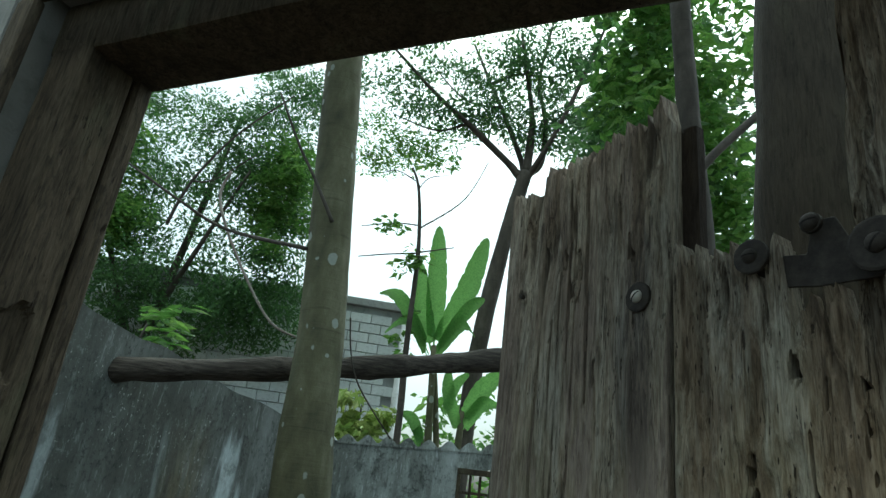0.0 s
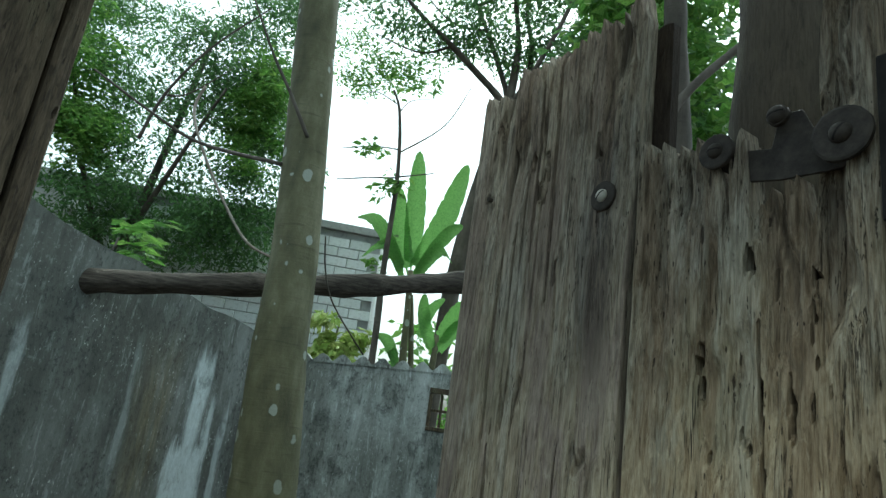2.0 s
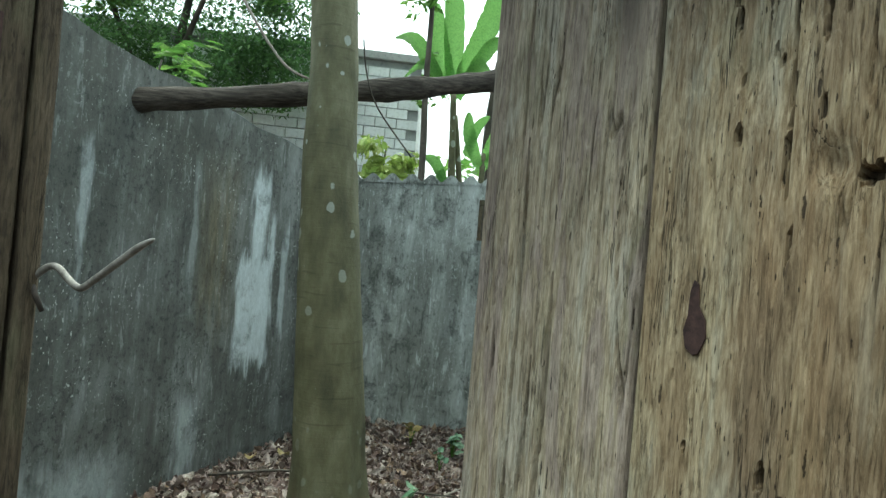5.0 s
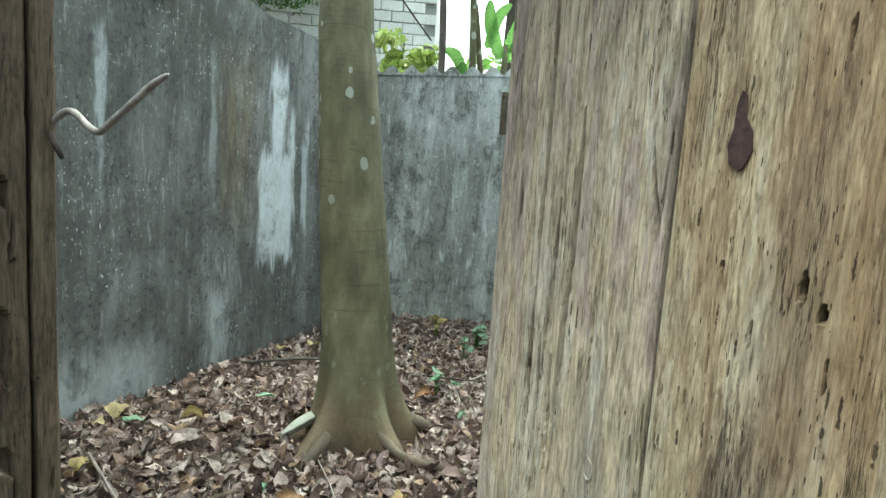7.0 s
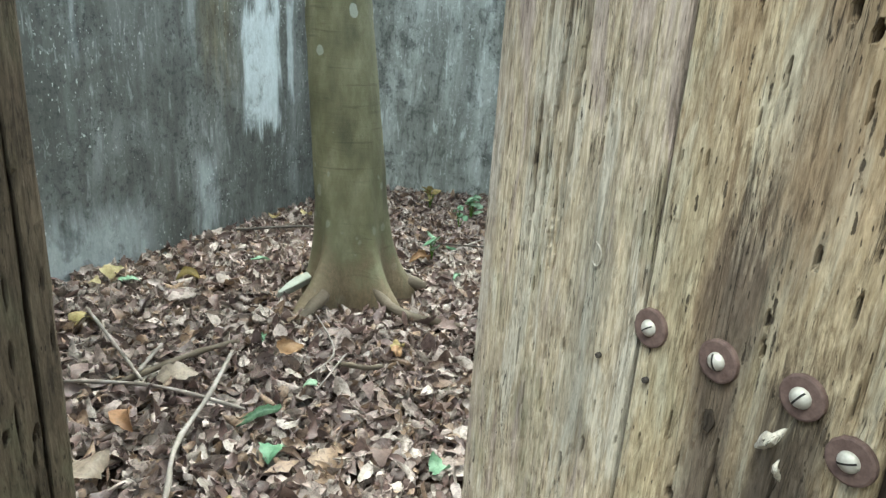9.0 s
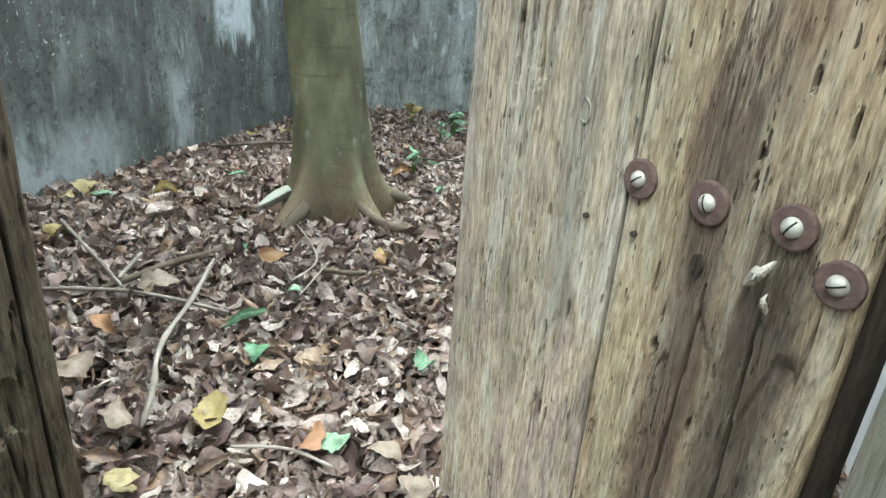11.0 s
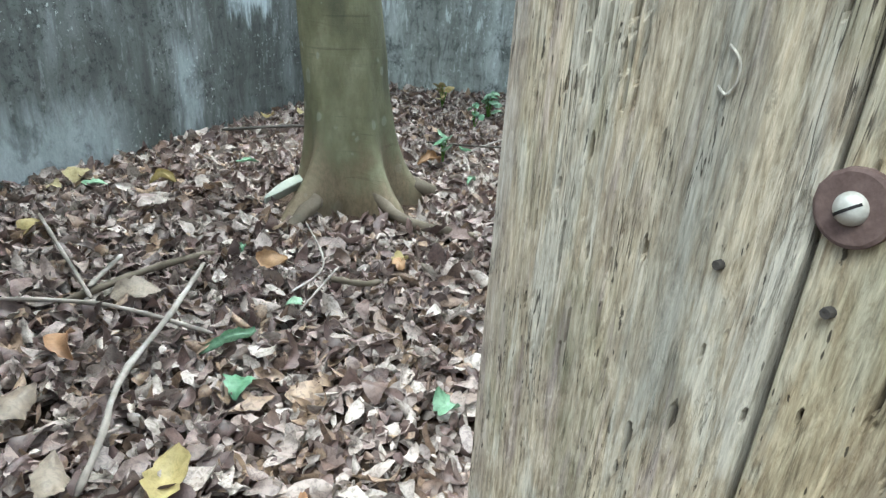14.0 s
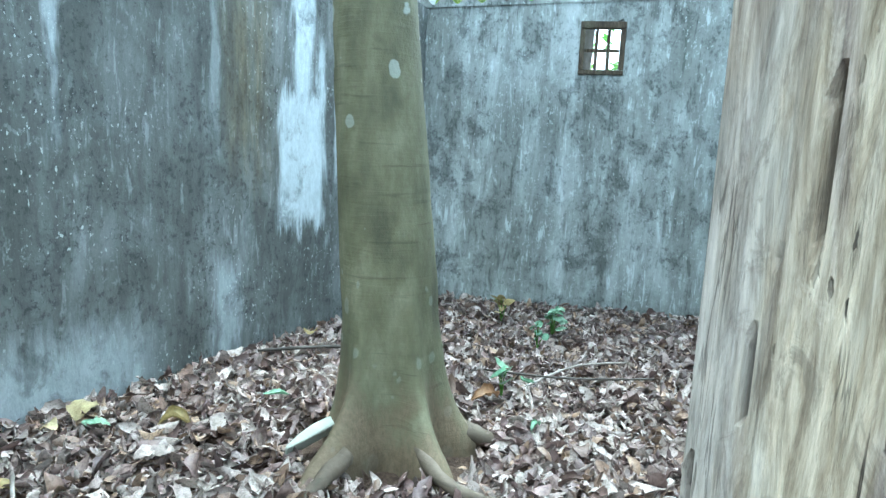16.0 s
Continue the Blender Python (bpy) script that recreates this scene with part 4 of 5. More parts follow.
def trunk_mesh():
    """The trunk: it leans, flares into buttress roots at its foot."""
    zs = np.concatenate([np.linspace(-0.10, 0.75, 36), np.linspace(0.8, 4.6, 60)])
    cx = np.interp(zs, [0, 0.4, 0.95, 1.83, 2.24, 3.76, 4.6], [-0.50, -0.512, -0.567, -0.640, -0.655, -0.815, -0.88])
    rr = np.interp(zs, [0, 0.4, 0.95, 1.83, 2.24, 3.76, 4.6], [0.180, 0.164, 0.153, 0.124, 0.110, 0.101, 0.095])
    sides = 72
    lobes = ((-110, 1.75, 0.21), (-50, 1.5, 0.20), (8, 0.75, 0.25), (80, 0.6, 0.45), (-170, 0.35, 0.35))
    verts, faces = [], []
    for z, x, r in zip(zs, cx, rr):
        for k in range(sides):
            a = 2 * math.pi * k / sides
            flare = 0.0
            for deg, size, wide in lobes:
                d = (a - radians(deg) + math.pi) % (2 * math.pi) - math.pi
                flare += size * math.exp(-(d / wide) ** 2)
            g = math.exp(-max(z - 0.03, 0) / 0.12)
            rad = r * (1 + 0.03 * noise.noise(Vector((math.cos(a), math.sin(a), z * 1.6)))) + 0.145 * flare * g * (1 if z > 0 else 1.1) + 0.012 * flare * math.exp(-max(z, 0) / 0.35)
            rad += 0.005 * noise.noise(Vector((math.cos(a) * 3, math.sin(a) * 3, z * 8)))
            verts.append((x + rad * math.cos(a), 2.95 + 0.02 * z + rad * math.sin(a), z))
    for i in range(len(zs) - 1):
        for k in range(sides):
            a, b = i * sides + k, i * sides + (k + 1) % sides
            faces.append((a, b, b + sides, a + sides))
    return mesh_of("trunk", verts, faces, True)


tree = thing("tree", "tree with smooth olive bark, pale lichen spots and spreading roots", "tree")
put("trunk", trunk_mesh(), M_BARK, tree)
for pts, r in (
    ([(-0.36, 2.76, 0.07), (-0.27, 2.64, 0.03), (-0.16, 2.58, 0.015), (0.0, 2.57, 0.005), (0.08, 2.58, -0.03)], 0.027),
    ([(-0.57, 2.66, 0.05), (-0.61, 2.52, 0.01), (-0.66, 2.40, -0.035)], 0.034),
    ([(-0.33, 3.0, 0.05), (-0.2, 3.0, 0.01), (-0.08, 3.05, -0.04)], 0.045),
):
    p = smooth_line(pts, 14)
    v, f = tube(p, list(np.linspace(r, r * 0.45, 14)), 12, 0.2, r * 100)
    put("root", mesh_of("root", v, f, True), M_ROOT, tree)


def leaf_cloud(centres, count, size, seed, droop=0.5, aspect=0.42):
    """Many small folded leaves round the given centres (x, y, z, rx, ry, rz)."""
    rng = np.random.RandomState(seed)
    verts, faces = [], []
    weights = np.array([c[3] * c[4] * c[5] for c in centres]) ** 0.8
    weights /= weights.sum()
    pick = rng.choice(len(centres), count, p=weights)
    for c in pick:
        cx, cy, cz, rx, ry, rz = centres[c]
        d = rng.normal(size=3)
        d /= np.linalg.norm(d)
        d *= rng.rand() ** 0.45
        o = np.array([cx + d[0] * rx, cy + d[1] * ry, cz + d[2] * rz])
        a = rng.rand() * 2 * math.pi
        ax = np.array([math.cos(a), math.sin(a), -droop * rng.rand() * 1.6])
        ax /= np.linalg.norm(ax)
        sd = np.cross(ax, rng.normal(size=3))
        sd /= np.linalg.norm(sd) + 1e-9
        up = np.cross(ax, sd)
        s = size * (0.6 + 0.8 * rng.rand())
        k = len(verts)
        w = s * aspect * 0.5
        verts += [o, o + ax * s * 0.45 + sd * w + up * w * 0.35, o + ax * s, o + ax * s * 0.45 - sd * w + up * w * 0.35, o + ax * s * 0.5]
        faces += [(k, k + 1, k + 4), (k + 1, k + 2, k + 4), (k + 2, k + 3, k + 4), (k + 3, k, k + 4)]
    return mesh_of("leaves", verts, faces)


def sprays(centres, n, spread, r, seed):
    """Small clumps scattered in bigger ones, for an uneven crown with gaps."""
    rng = np.random.RandomState(seed)
    out = []
    for cx, cy, cz, rx, ry, rz in centres:
        for _ in range(n):
            d = rng.normal(size=3)
            d /= np.linalg.norm(d)
            d *= rng.rand() ** 0.5 * spread
            q = r * (0.5 + rng.rand())
            out.append((cx + d[0] * rx, cy + d[1] * ry, cz + d[2] * rz, q * 1.3, q * 1.3, q * 0.8))
    return out


def limbs(lines, mat, parent, name="branch"):
    for k, (pts, r0, r1) in enumerate(lines):
        n = max(8, 4 * len(pts))
        v, f = tube(smooth_line(pts, n), list(np.linspace(r0, r1, n)), 9, 0.15, k * 3.1)
        put(name, mesh_of(name, v, f, True), mat, parent)


# twigs that grow from the trunk over the yard
limbs([
    ([(-0.80, 2.95, 2.68), (-1.32, 3.2, 2.83), (-1.62, 3.2, 2.97), (-2.0, 3.25, 3.19)], 0.011, 0.006),
    ([(-0.68, 2.86, 2.80), (-0.80, 2.84, 3.01), (-0.92, 2.85, 3.2), (-1.08, 2.86, 3.5)], 0.010, 0.005),
], M_BARK_DARK, tree)

# unseen upper limbs and crown, added overhead to shade the yard
limbs([
    ([(-0.87, 3.03, 4.5), (-1.1, 3.1, 5.6), (-1.6, 3.0, 7.0)], 0.09, 0.03),
    ([(-0.87, 3.03, 4.5), (-0.6, 2.8, 5.8), (0.2, 2.2, 7.2)], 0.08, 0.03),
    ([(-0.87, 3.03, 4.5), (-0.8, 2.4, 6.0), (-0.9, 1.2, 7.4)], 0.07, 0.025),
], M_BARK, tree)
over = [(-1.2, 2.4, 7.8, 1.9, 1.7, 0.9), (0.8, 1.8, 8.0, 1.8, 1.6, 0.9), (-2.6, 1.4, 7.8, 1.5, 1.5, 0.8), (-0.4, 0.2, 8.2, 1.6, 1.4, 0.8), (1.6, 3.2, 8.6, 1.4, 1.2, 0.8)]
tagged(put("crown", leaf_cloud(sprays(over, 24, 1.0, 0.34, 15), 9000, 0.19, 17, 0.6), M_LEAF, tree), kind="stuff")

# dense tree over the left wall
left_tree = thing("tree", "dense dark green small-leaved tree behind the wall", "tree", "trees behind the yard")
limbs([([(-4.6, 8.4, 0), (-4.3, 8.3, 2.2), (-3.9, 8.1, 4.0), (-3.5, 8, 6.4)], 0.10, 0.03)], M_BARK_DARK, left_tree, "trunk")
limbs([
    ([(-4.1, 8.2, 3.2), (-3.5, 7.6, 4.0), (-2.9, 7.3, 5.2)], 0.05, 0.015),
    ([(-4.2, 8.2, 2.8), (-4.6, 7.6, 4.2), (-4.9, 7.2, 5.6)], 0.05, 0.015),
    ([(-2.58, 5.0, 3.5), (-2.47, 5, 3.92), (-2.19, 5, 4.41), (-1.76, 5, 4.88)], 0.016, 0.006),
    ([(-2.47, 5, 3.92), (-2.3, 5.05, 3.98), (-2.0, 5.1, 4.3)], 0.010, 0.004),
], M_BARK_DARK, left_tree)
limbs([([(-2.15, 5, 4.05), (-2.19, 5, 3.8), (-1.99, 5, 3.39), (-1.57, 5, 2.80), (-1.30, 5, 2.66)], 0.013, 0.010)], M_TWIG, left_tree, "vine")
big = [(-4.4, 8.0, 5.2, 1.0, 0.8, 1.3), (-3.3, 8.0, 4.5, 1.1, 0.8, 1.1), (-4.6, 7.6, 3.9, 0.9, 0.7, 0.9), (-3.0, 7.7, 5.6, 0.8, 0.6, 0.8), (-2.5, 8.0, 4.9, 0.5, 0.5, 1.1), (-4.9, 8, 6.6, 0.9, 0.7, 0.7), (-2.7, 8, 6.9, 0.8, 0.6, 0.6), (-3.6, 7.8, 3.4, 1.0, 0.5, 0.5), (-2.7, 7.9, 3.7, 0.6, 0.5, 0.5)]
tagged(put("crown", leaf_cloud(sprays(big, 60, 1.15, 0.20, 1), 46000, 0.070, 11, 0.9, 0.36), M_LEAF, left_tree), kind="stuff")
# clumps in the lighter leaf colours
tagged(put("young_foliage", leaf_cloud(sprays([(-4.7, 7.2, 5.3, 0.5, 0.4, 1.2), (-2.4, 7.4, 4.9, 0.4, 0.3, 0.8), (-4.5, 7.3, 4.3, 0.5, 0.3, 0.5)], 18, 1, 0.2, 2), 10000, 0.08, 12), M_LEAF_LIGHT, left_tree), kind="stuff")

# forked tree behind the back wall
fork_tree = thing("tree", "forked dark tree with thin open crown behind the back wall", "tree", "trees behind the yard")
limbs([([(0.05, 7, 0), (0.15, 7, 2.19), (0.22, 7, 3.29), (0.34, 7, 4.18), (0.50, 7, 5.07), (0.58, 7, 5.42)], 0.105, 0.085)], M_BARK_DARK, fork_tree, "trunk")
limbs([
    ([(0.55, 7, 5.3), (0.36, 7, 5.52), (-0.17, 6.9, 5.95), (-0.65, 6.8, 6.31), (-1.24, 6.7, 6.86)], 0.055, 0.016),
    ([(0.56, 7, 5.35), (0.53, 7.1, 5.6), (0.30, 7.2, 6.25), (0.03, 7.2, 6.83), (-0.24, 7.3, 7.5)], 0.045, 0.014),
    ([(0.58, 7, 5.4), (0.62, 7.1, 6.0), (0.60, 7.1, 6.4), (0.39, 7.1, 7.6)], 0.06, 0.02),
    ([(0.60, 7, 5.35), (0.74, 6.9, 5.6), (1.02, 6.8, 6.25), (1.35, 6.8, 7.25), (1.62, 6.8, 8.1)], 0.045, 0.014),
    ([(0.60, 7, 5.4), (0.78, 7.2, 5.7), (0.80, 7.2, 6.31), (0.69, 7.3, 7.0), (0.83, 7.3, 8.0)], 0.05, 0.016),
    ([(-0.2, 6.9, 5.97), (-0.6, 7.1, 5.95), (-1.2, 7.2, 6.2)], 0.02, 0.006),
    ([(0.2, 7.2, 6.45), (-0.3, 7.3, 6.6), (-0.9, 7.4, 7.3)], 0.02, 0.006),
    ([(0.05, 7.2, 6.8), (0.4, 7.2, 7.0), (0.9, 7.1, 6.95), (1.4, 7.0, 7.2)], 0.026, 0.008),
], M_BARK_DARK, fork_tree)
fork_crown = [(-0.9, 6.9, 6.6, 0.8, 0.5, 0.6), (0.2, 7.2, 7.2, 0.8, 0.5, 0.6), (1.2, 7.0, 7.2, 0.6, 0.5, 0.8), (0.9, 7.1, 6.2, 0.6, 0.4, 0.5), (-0.2, 7, 6.2, 0.7, 0.4, 0.4), (1.5, 7, 5.9, 0.4, 0.4, 0.5), (-0.3, 7.3, 8.4, 1.6, 0.6, 0.5)]
tagged(put("crown", leaf_cloud(sprays(fork_crown, 34, 1.15, 0.18, 5), 17000, 0.066, 21, 0.9), M_LEAF, fork_tree), kind="stuff")
# sparse clumps, again in the lighter leaf colours
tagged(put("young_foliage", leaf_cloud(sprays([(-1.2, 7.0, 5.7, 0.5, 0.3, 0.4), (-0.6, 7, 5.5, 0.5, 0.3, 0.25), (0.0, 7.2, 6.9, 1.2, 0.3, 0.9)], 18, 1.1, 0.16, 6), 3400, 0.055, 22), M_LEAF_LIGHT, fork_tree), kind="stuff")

# tall stem and leaves on the far side of the door
right_tree = thing("tree", "slim tree with broad light green leaves and climbers", "tree", "trees behind the yard")
limbs([([(1.36, 3.55, 0), (1.35, 3.5, 2.4), (1.34, 3.5, 3.3), (1.28, 3.5, 4.29), (1.22, 3.5, 5.6)], 0.085, 0.065)], M_BARK_DARK, right_tree, "trunk")
limbs([([(1.02, 3.0, 2.95), (1.06, 3.0, 3.17), (1.19, 3.0, 3.42), (1.46, 3.0, 3.73), (1.9, 3.1, 4.2)], 0.028, 0.02)], M_BARK_DARK, right_tree)
rt = [(1.35, 4.2, 4.8, 0.5, 0.4, 0.6), (1.85, 4.4, 4.9, 0.5, 0.4, 0.8), (1.25, 4.0, 4.2, 0.35, 0.3, 0.4), (1.75, 4.2, 3.9, 0.4, 0.3, 0.5), (1.2, 4.2, 5.6, 0.5, 0.4, 0.4), (2.2, 5.2, 4.4, 0.7, 0.4, 1.2), (1.9, 4.6, 6.0, 0.8, 0.4, 0.8), (1.15, 4.4, 5.0, 0.4, 0.3, 0.5)]
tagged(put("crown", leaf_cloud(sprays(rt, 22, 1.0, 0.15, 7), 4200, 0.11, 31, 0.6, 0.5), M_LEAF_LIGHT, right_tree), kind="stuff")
# leaves behind the crown take the darker leaf colour as their shade
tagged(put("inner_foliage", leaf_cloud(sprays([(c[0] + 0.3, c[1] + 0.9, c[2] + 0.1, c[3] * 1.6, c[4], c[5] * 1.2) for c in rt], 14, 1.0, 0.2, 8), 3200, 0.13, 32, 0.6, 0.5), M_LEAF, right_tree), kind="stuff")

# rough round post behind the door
post = put("post", mesh_of("post", *tube(smooth_line([(0.70, 1.22, -0.02), (0.70, 1.22, 1.2), (0.715, 1.22, 2.2), (0.76, 1.22, 2.95)], 24), [0.125 + 0.004 * math.sin(i * 1.7) for i in range(24)], 20, 0.08), True), M_POST_SHADED)
tagged(post, "thick grey-brown round wooden post standing behind the door", "post")


# banana plants
def banana_leaf(base, tip, lift, width, seed, n=44):
    """A long blade along an arched midrib, split at the edges."""
    rng = np.random.RandomState(seed)
    b, t = Vector(base), Vector(tip)
    mid = (b + t) / 2 + Vector(lift)
    line = smooth_line([b, mid, t], n)
    verts, faces = [], []
    d0 = (t - b).normalized()
    side = d0.cross(Vector((0.15, -1, 0.1))).normalized()
    for i, p in enumerate(line):
        f = i / (n - 1)
        w = 0.72 * width * (math.sin(math.pi * min(1, f * 0.92 + 0.08)) ** 0.6) * (1 if f > 0.12 else 0.15)
        p = Vector(p)
        fold = Vector((0, -1, 0.2)) * (w * 0.25 + (0.010 if i % 2 else -0.006))
        if i % 5 == 3:
            w *= 0.86 + 0.1 * rng.rand()
        verts += [p - side * w + fold * (0.8 + 0.4 * rng.rand()), p - side * w * 0.5 + fold * 0.4, p, p + side * w * 0.5 + fold * 0.4, p + side * w + fold * (0.8 + 0.4 * rng.rand())]
    for i in range(n - 1):
        for k in range(4):
            a = i * 5 + k
            faces.append((a, a + 1, a + 6, a + 5))
    return mesh_of("blade", verts, faces, True)


def banana(name, x, y, z0, blades, stems):
    ob = thing("banana_plant", "bright green banana plant with long upright blades", "plant", "banana plants")
    for pts, r in stems:
        v, f = tube(smooth_line(pts, 12), list(np.linspace(r, r * 0.5, 12)), 9, 0.15)
        put("stem", mesh_of("stem", v, f, True), M_BARK, ob)
    for k, (a, b, lift, w) in enumerate(blades):
        put("blade", banana_leaf(a, b, lift, w, k + int(x * 10) + 50), M_BANANA, ob)


banana("a", -0.3, 6.5, 0, [
    ((-0.26, 6.5, 3.0), (-0.36, 6.55, 4.40), (0.0, 0, 0.05), 0.15),
    ((-0.24, 6.5, 2.98), (0.18, 6.45, 4.28), (0.03, 0, -0.04), 0.17),
    ((-0.28, 6.5, 2.98), (-0.51, 6.5, 3.93), (-0.05, 0, 0.03), 0.15),
    ((-0.30, 6.5, 2.95), (-0.88, 6.4, 3.52), (-0.06, -0.1, 0.22), 0.11),
    ((-0.30, 6.5, 2.9), (-0.76, 6.3, 3.08), (0.0, -0.1, 0.24), 0.10),
    ((-0.24, 6.5, 2.95), (0.20, 6.3, 3.55), (0.06, -0.1, 0.14), 0.10),
    ((-0.26, 6.5, 2.9), (0.14, 6.2, 3.12), (0.05, -0.1, 0.22), 0.11),
], [([(-0.20, 6.5, 0), (-0.18, 6.5, 1.5), (-0.26, 6.5, 3.05)], 0.06), ([(-0.05, 6.6, 0), (-0.1, 6.6, 1.8), (-0.22, 6.5, 2.8)], 0.045)])
banana("b", 0.3, 6.3, 0, [
    ((0.10, 6.3, 2.3), (0.46, 6.2, 2.80), (0.0, 0, 0.08), 0.13),
    ((0.10, 6.3, 2.2), (0.46, 6.1, 2.45), (0.0, 0, 0.15), 0.10),
    ((0.08, 6.3, 2.2), (-0.08, 6.1, 2.75), (-0.05, 0, 0.05), 0.09),
    ((-0.25, 6.3, 2.05), (-0.48, 6.2, 2.32), (0.0, 0, 0.08), 0.08),
    ((-0.25, 6.3, 2.0), (-0.36, 6.2, 2.15), (0.0, 0, 0.1), 0.07),
    ((-0.1, 6.3, 2.3), (0.12, 6.2, 2.75), (0.0, 0, 0.10), 0.07),
], [([(0.08, 6.3, 0), (0.08, 6.3, 1.5), (0.10, 6.3, 2.4)], 0.05), ([(-0.26, 6.3, 0), (-0.25, 6.3, 1.5), (-0.25, 6.3, 2.1)], 0.035)])

# thin sapling with side twigs
sapling = thing("sapling", "thin bare grey sapling with side twigs", "sapling")
limbs([([(-0.46, 6, 0), (-0.47, 6, 2.06), (-0.50, 6, 2.97), (-0.51, 6, 3.84), (-0.59, 6, 4.53), (-0.69, 6, 4.8)], 0.04, 0.010)], M_BARK_DARK, sapling, "stem")
limbs([
    ([(-0.51, 6, 3.85), (-0.79, 6, 3.81), (-1.10, 6, 3.75)], 0.009, 0.005),
    ([(-0.51, 6, 3.86), (-0.35, 6, 3.9), (-0.16, 6, 3.95)], 0.009, 0.005),
    ([(-0.53, 6, 4.12), (-0.12, 6, 4.48), (0.10, 6, 4.96)], 0.009, 0.004),
    ([(-0.53, 6, 4.15), (-0.78, 6, 4.15), (-1.12, 6, 4.08)], 0.008, 0.004),
    ([(-0.60, 6, 4.55), (-0.50, 6, 4.7), (-0.3, 6, 4.75)], 0.007, 0.003),
    ([(-0.64, 6, 4.65), (-0.85, 6, 4.75), (-1.0, 6, 4.7)], 0.007, 0.003),
], M_BARK_DARK, sapling, "twig")
tagged(put("foliage", leaf_cloud(sprays([(-0.6, 6, 3.0, 0.2, 0.2, 0.3), (-0.6, 6, 4.9, 0.4, 0.2, 0.2), (-0.75, 6, 4.15, 0.3, 0.1, 0.08), (-0.55, 6, 3.7, 0.15, 0.1, 0.3)], 6, 1, 0.08, 9), 260, 0.09, 41), M_LEAF_LIGHT, sapling), kind="stuff")
limbs([([(-0.57, 3.2, 2.42), (-0.54, 3.2, 2.25), (-0.47, 3.2, 2.08), (-0.29, 3.3, 1.86)], 0.004, 0.004)], M_BARK_DARK, tree, "hanging_vine")

shrub = thing("shrub", "yellow-green leafy shrub behind the back wall", "shrub")
limbs([([(-0.9, 6.2, 0), (-0.9, 6.2, 1.5), (-0.85, 6.2, 2.4)], 0.02, 0.008)], M_BARK_DARK, shrub, "stem")
tagged(put("foliage", leaf_cloud(sprays([(-0.88, 6.2, 2.25, 0.26, 0.2, 0.40)], 14, 1, 0.09, 3), 520, 0.13, 51, 0.9), M_SHRUB, shrub), kind="stuff")

creeper = thing("wall_plant", "broad-leaved plant with pale shining leaves above the wall", "plant")
limbs([([(-1.92, 3.5, 0), (-1.9, 3.55, 1.6), (-1.80, 3.6, 2.35)], 0.014, 0.006)], M_BARK_DARK, creeper, "stem")
tagged(put("foliage", leaf_cloud(sprays([(-1.80, 3.75, 2.38, 0.30, 0.15, 0.16)], 14, 1, 0.05, 4), 70, 0.13, 61, 0.25, 0.26), M_LEAF_LIGHT, creeper), kind="stuff")


# block house beyond the yard
def block_house():
    ob = thing("block_house", "unfinished house of pale grey concrete blocks with a flat roof edge", "house")
    ob.matrix_basis = pose(-0.85, 9.0, 0, 0, 0, 10)
    put("wall", box((-6.0, 0.02, 0), (0.1, 0.3, 4.02), 0.01), M_MORTAR, ob)
    put("wall", box((-0.02, 0.3, 0), (0.1, 4.3, 4.02), 0.01), M_WHITE, ob, "white side wall")
    put("roof", box((-6.1, -0.06, 4.02), (0.25, 4.4, 4.13), 0.01), M_MORTAR, ob, "thin grey roof slab")
    put("drainpipe", mesh_of("drainpipe", *tube([(0.04, -0.06, 0), (0.04, -0.06, 4.0)], [0.05, 0.05], 12), True), M_WHITE, ob, "white upright pipe")
    master = box((0.006, 0, 0.006), (0.294, 0.05, 0.134), 0.005)
    me = bpy.data.meshes.new("block")
    master.to_mesh(me)
    master.free()
    me.materials.append(M_BLOCK)
    rng = random.Random(4)
    for row in range(13, 28):
        for col in range(0, 14):
            x = -0.3 * (col + 1) + (0.15 if row % 2 else 0)
            if x + 0.3 > 0.02:
                continue
            put("block", me, M_BLOCK, ob, m=pose(x, -0.03 + 0.006 * rng.random(), row * 0.14))
    return ob


block_house()

# far greenery that closes the view
far = thing("far_wood", "distant green trees", "trees", kind="stuff")
far_c = [(x, 22 + 3 * math.sin(x), z, 2.2, 1.5, 1.8) for x in range(-26, 26, 3) for z in (1.2, 3.4)]
tagged(put("foliage", leaf_cloud(sprays(far_c, 7, 1.0, 0.8, 13), 9000, 0.42, 71, 0.5), M_LEAF_LIGHT, far), kind="stuff")


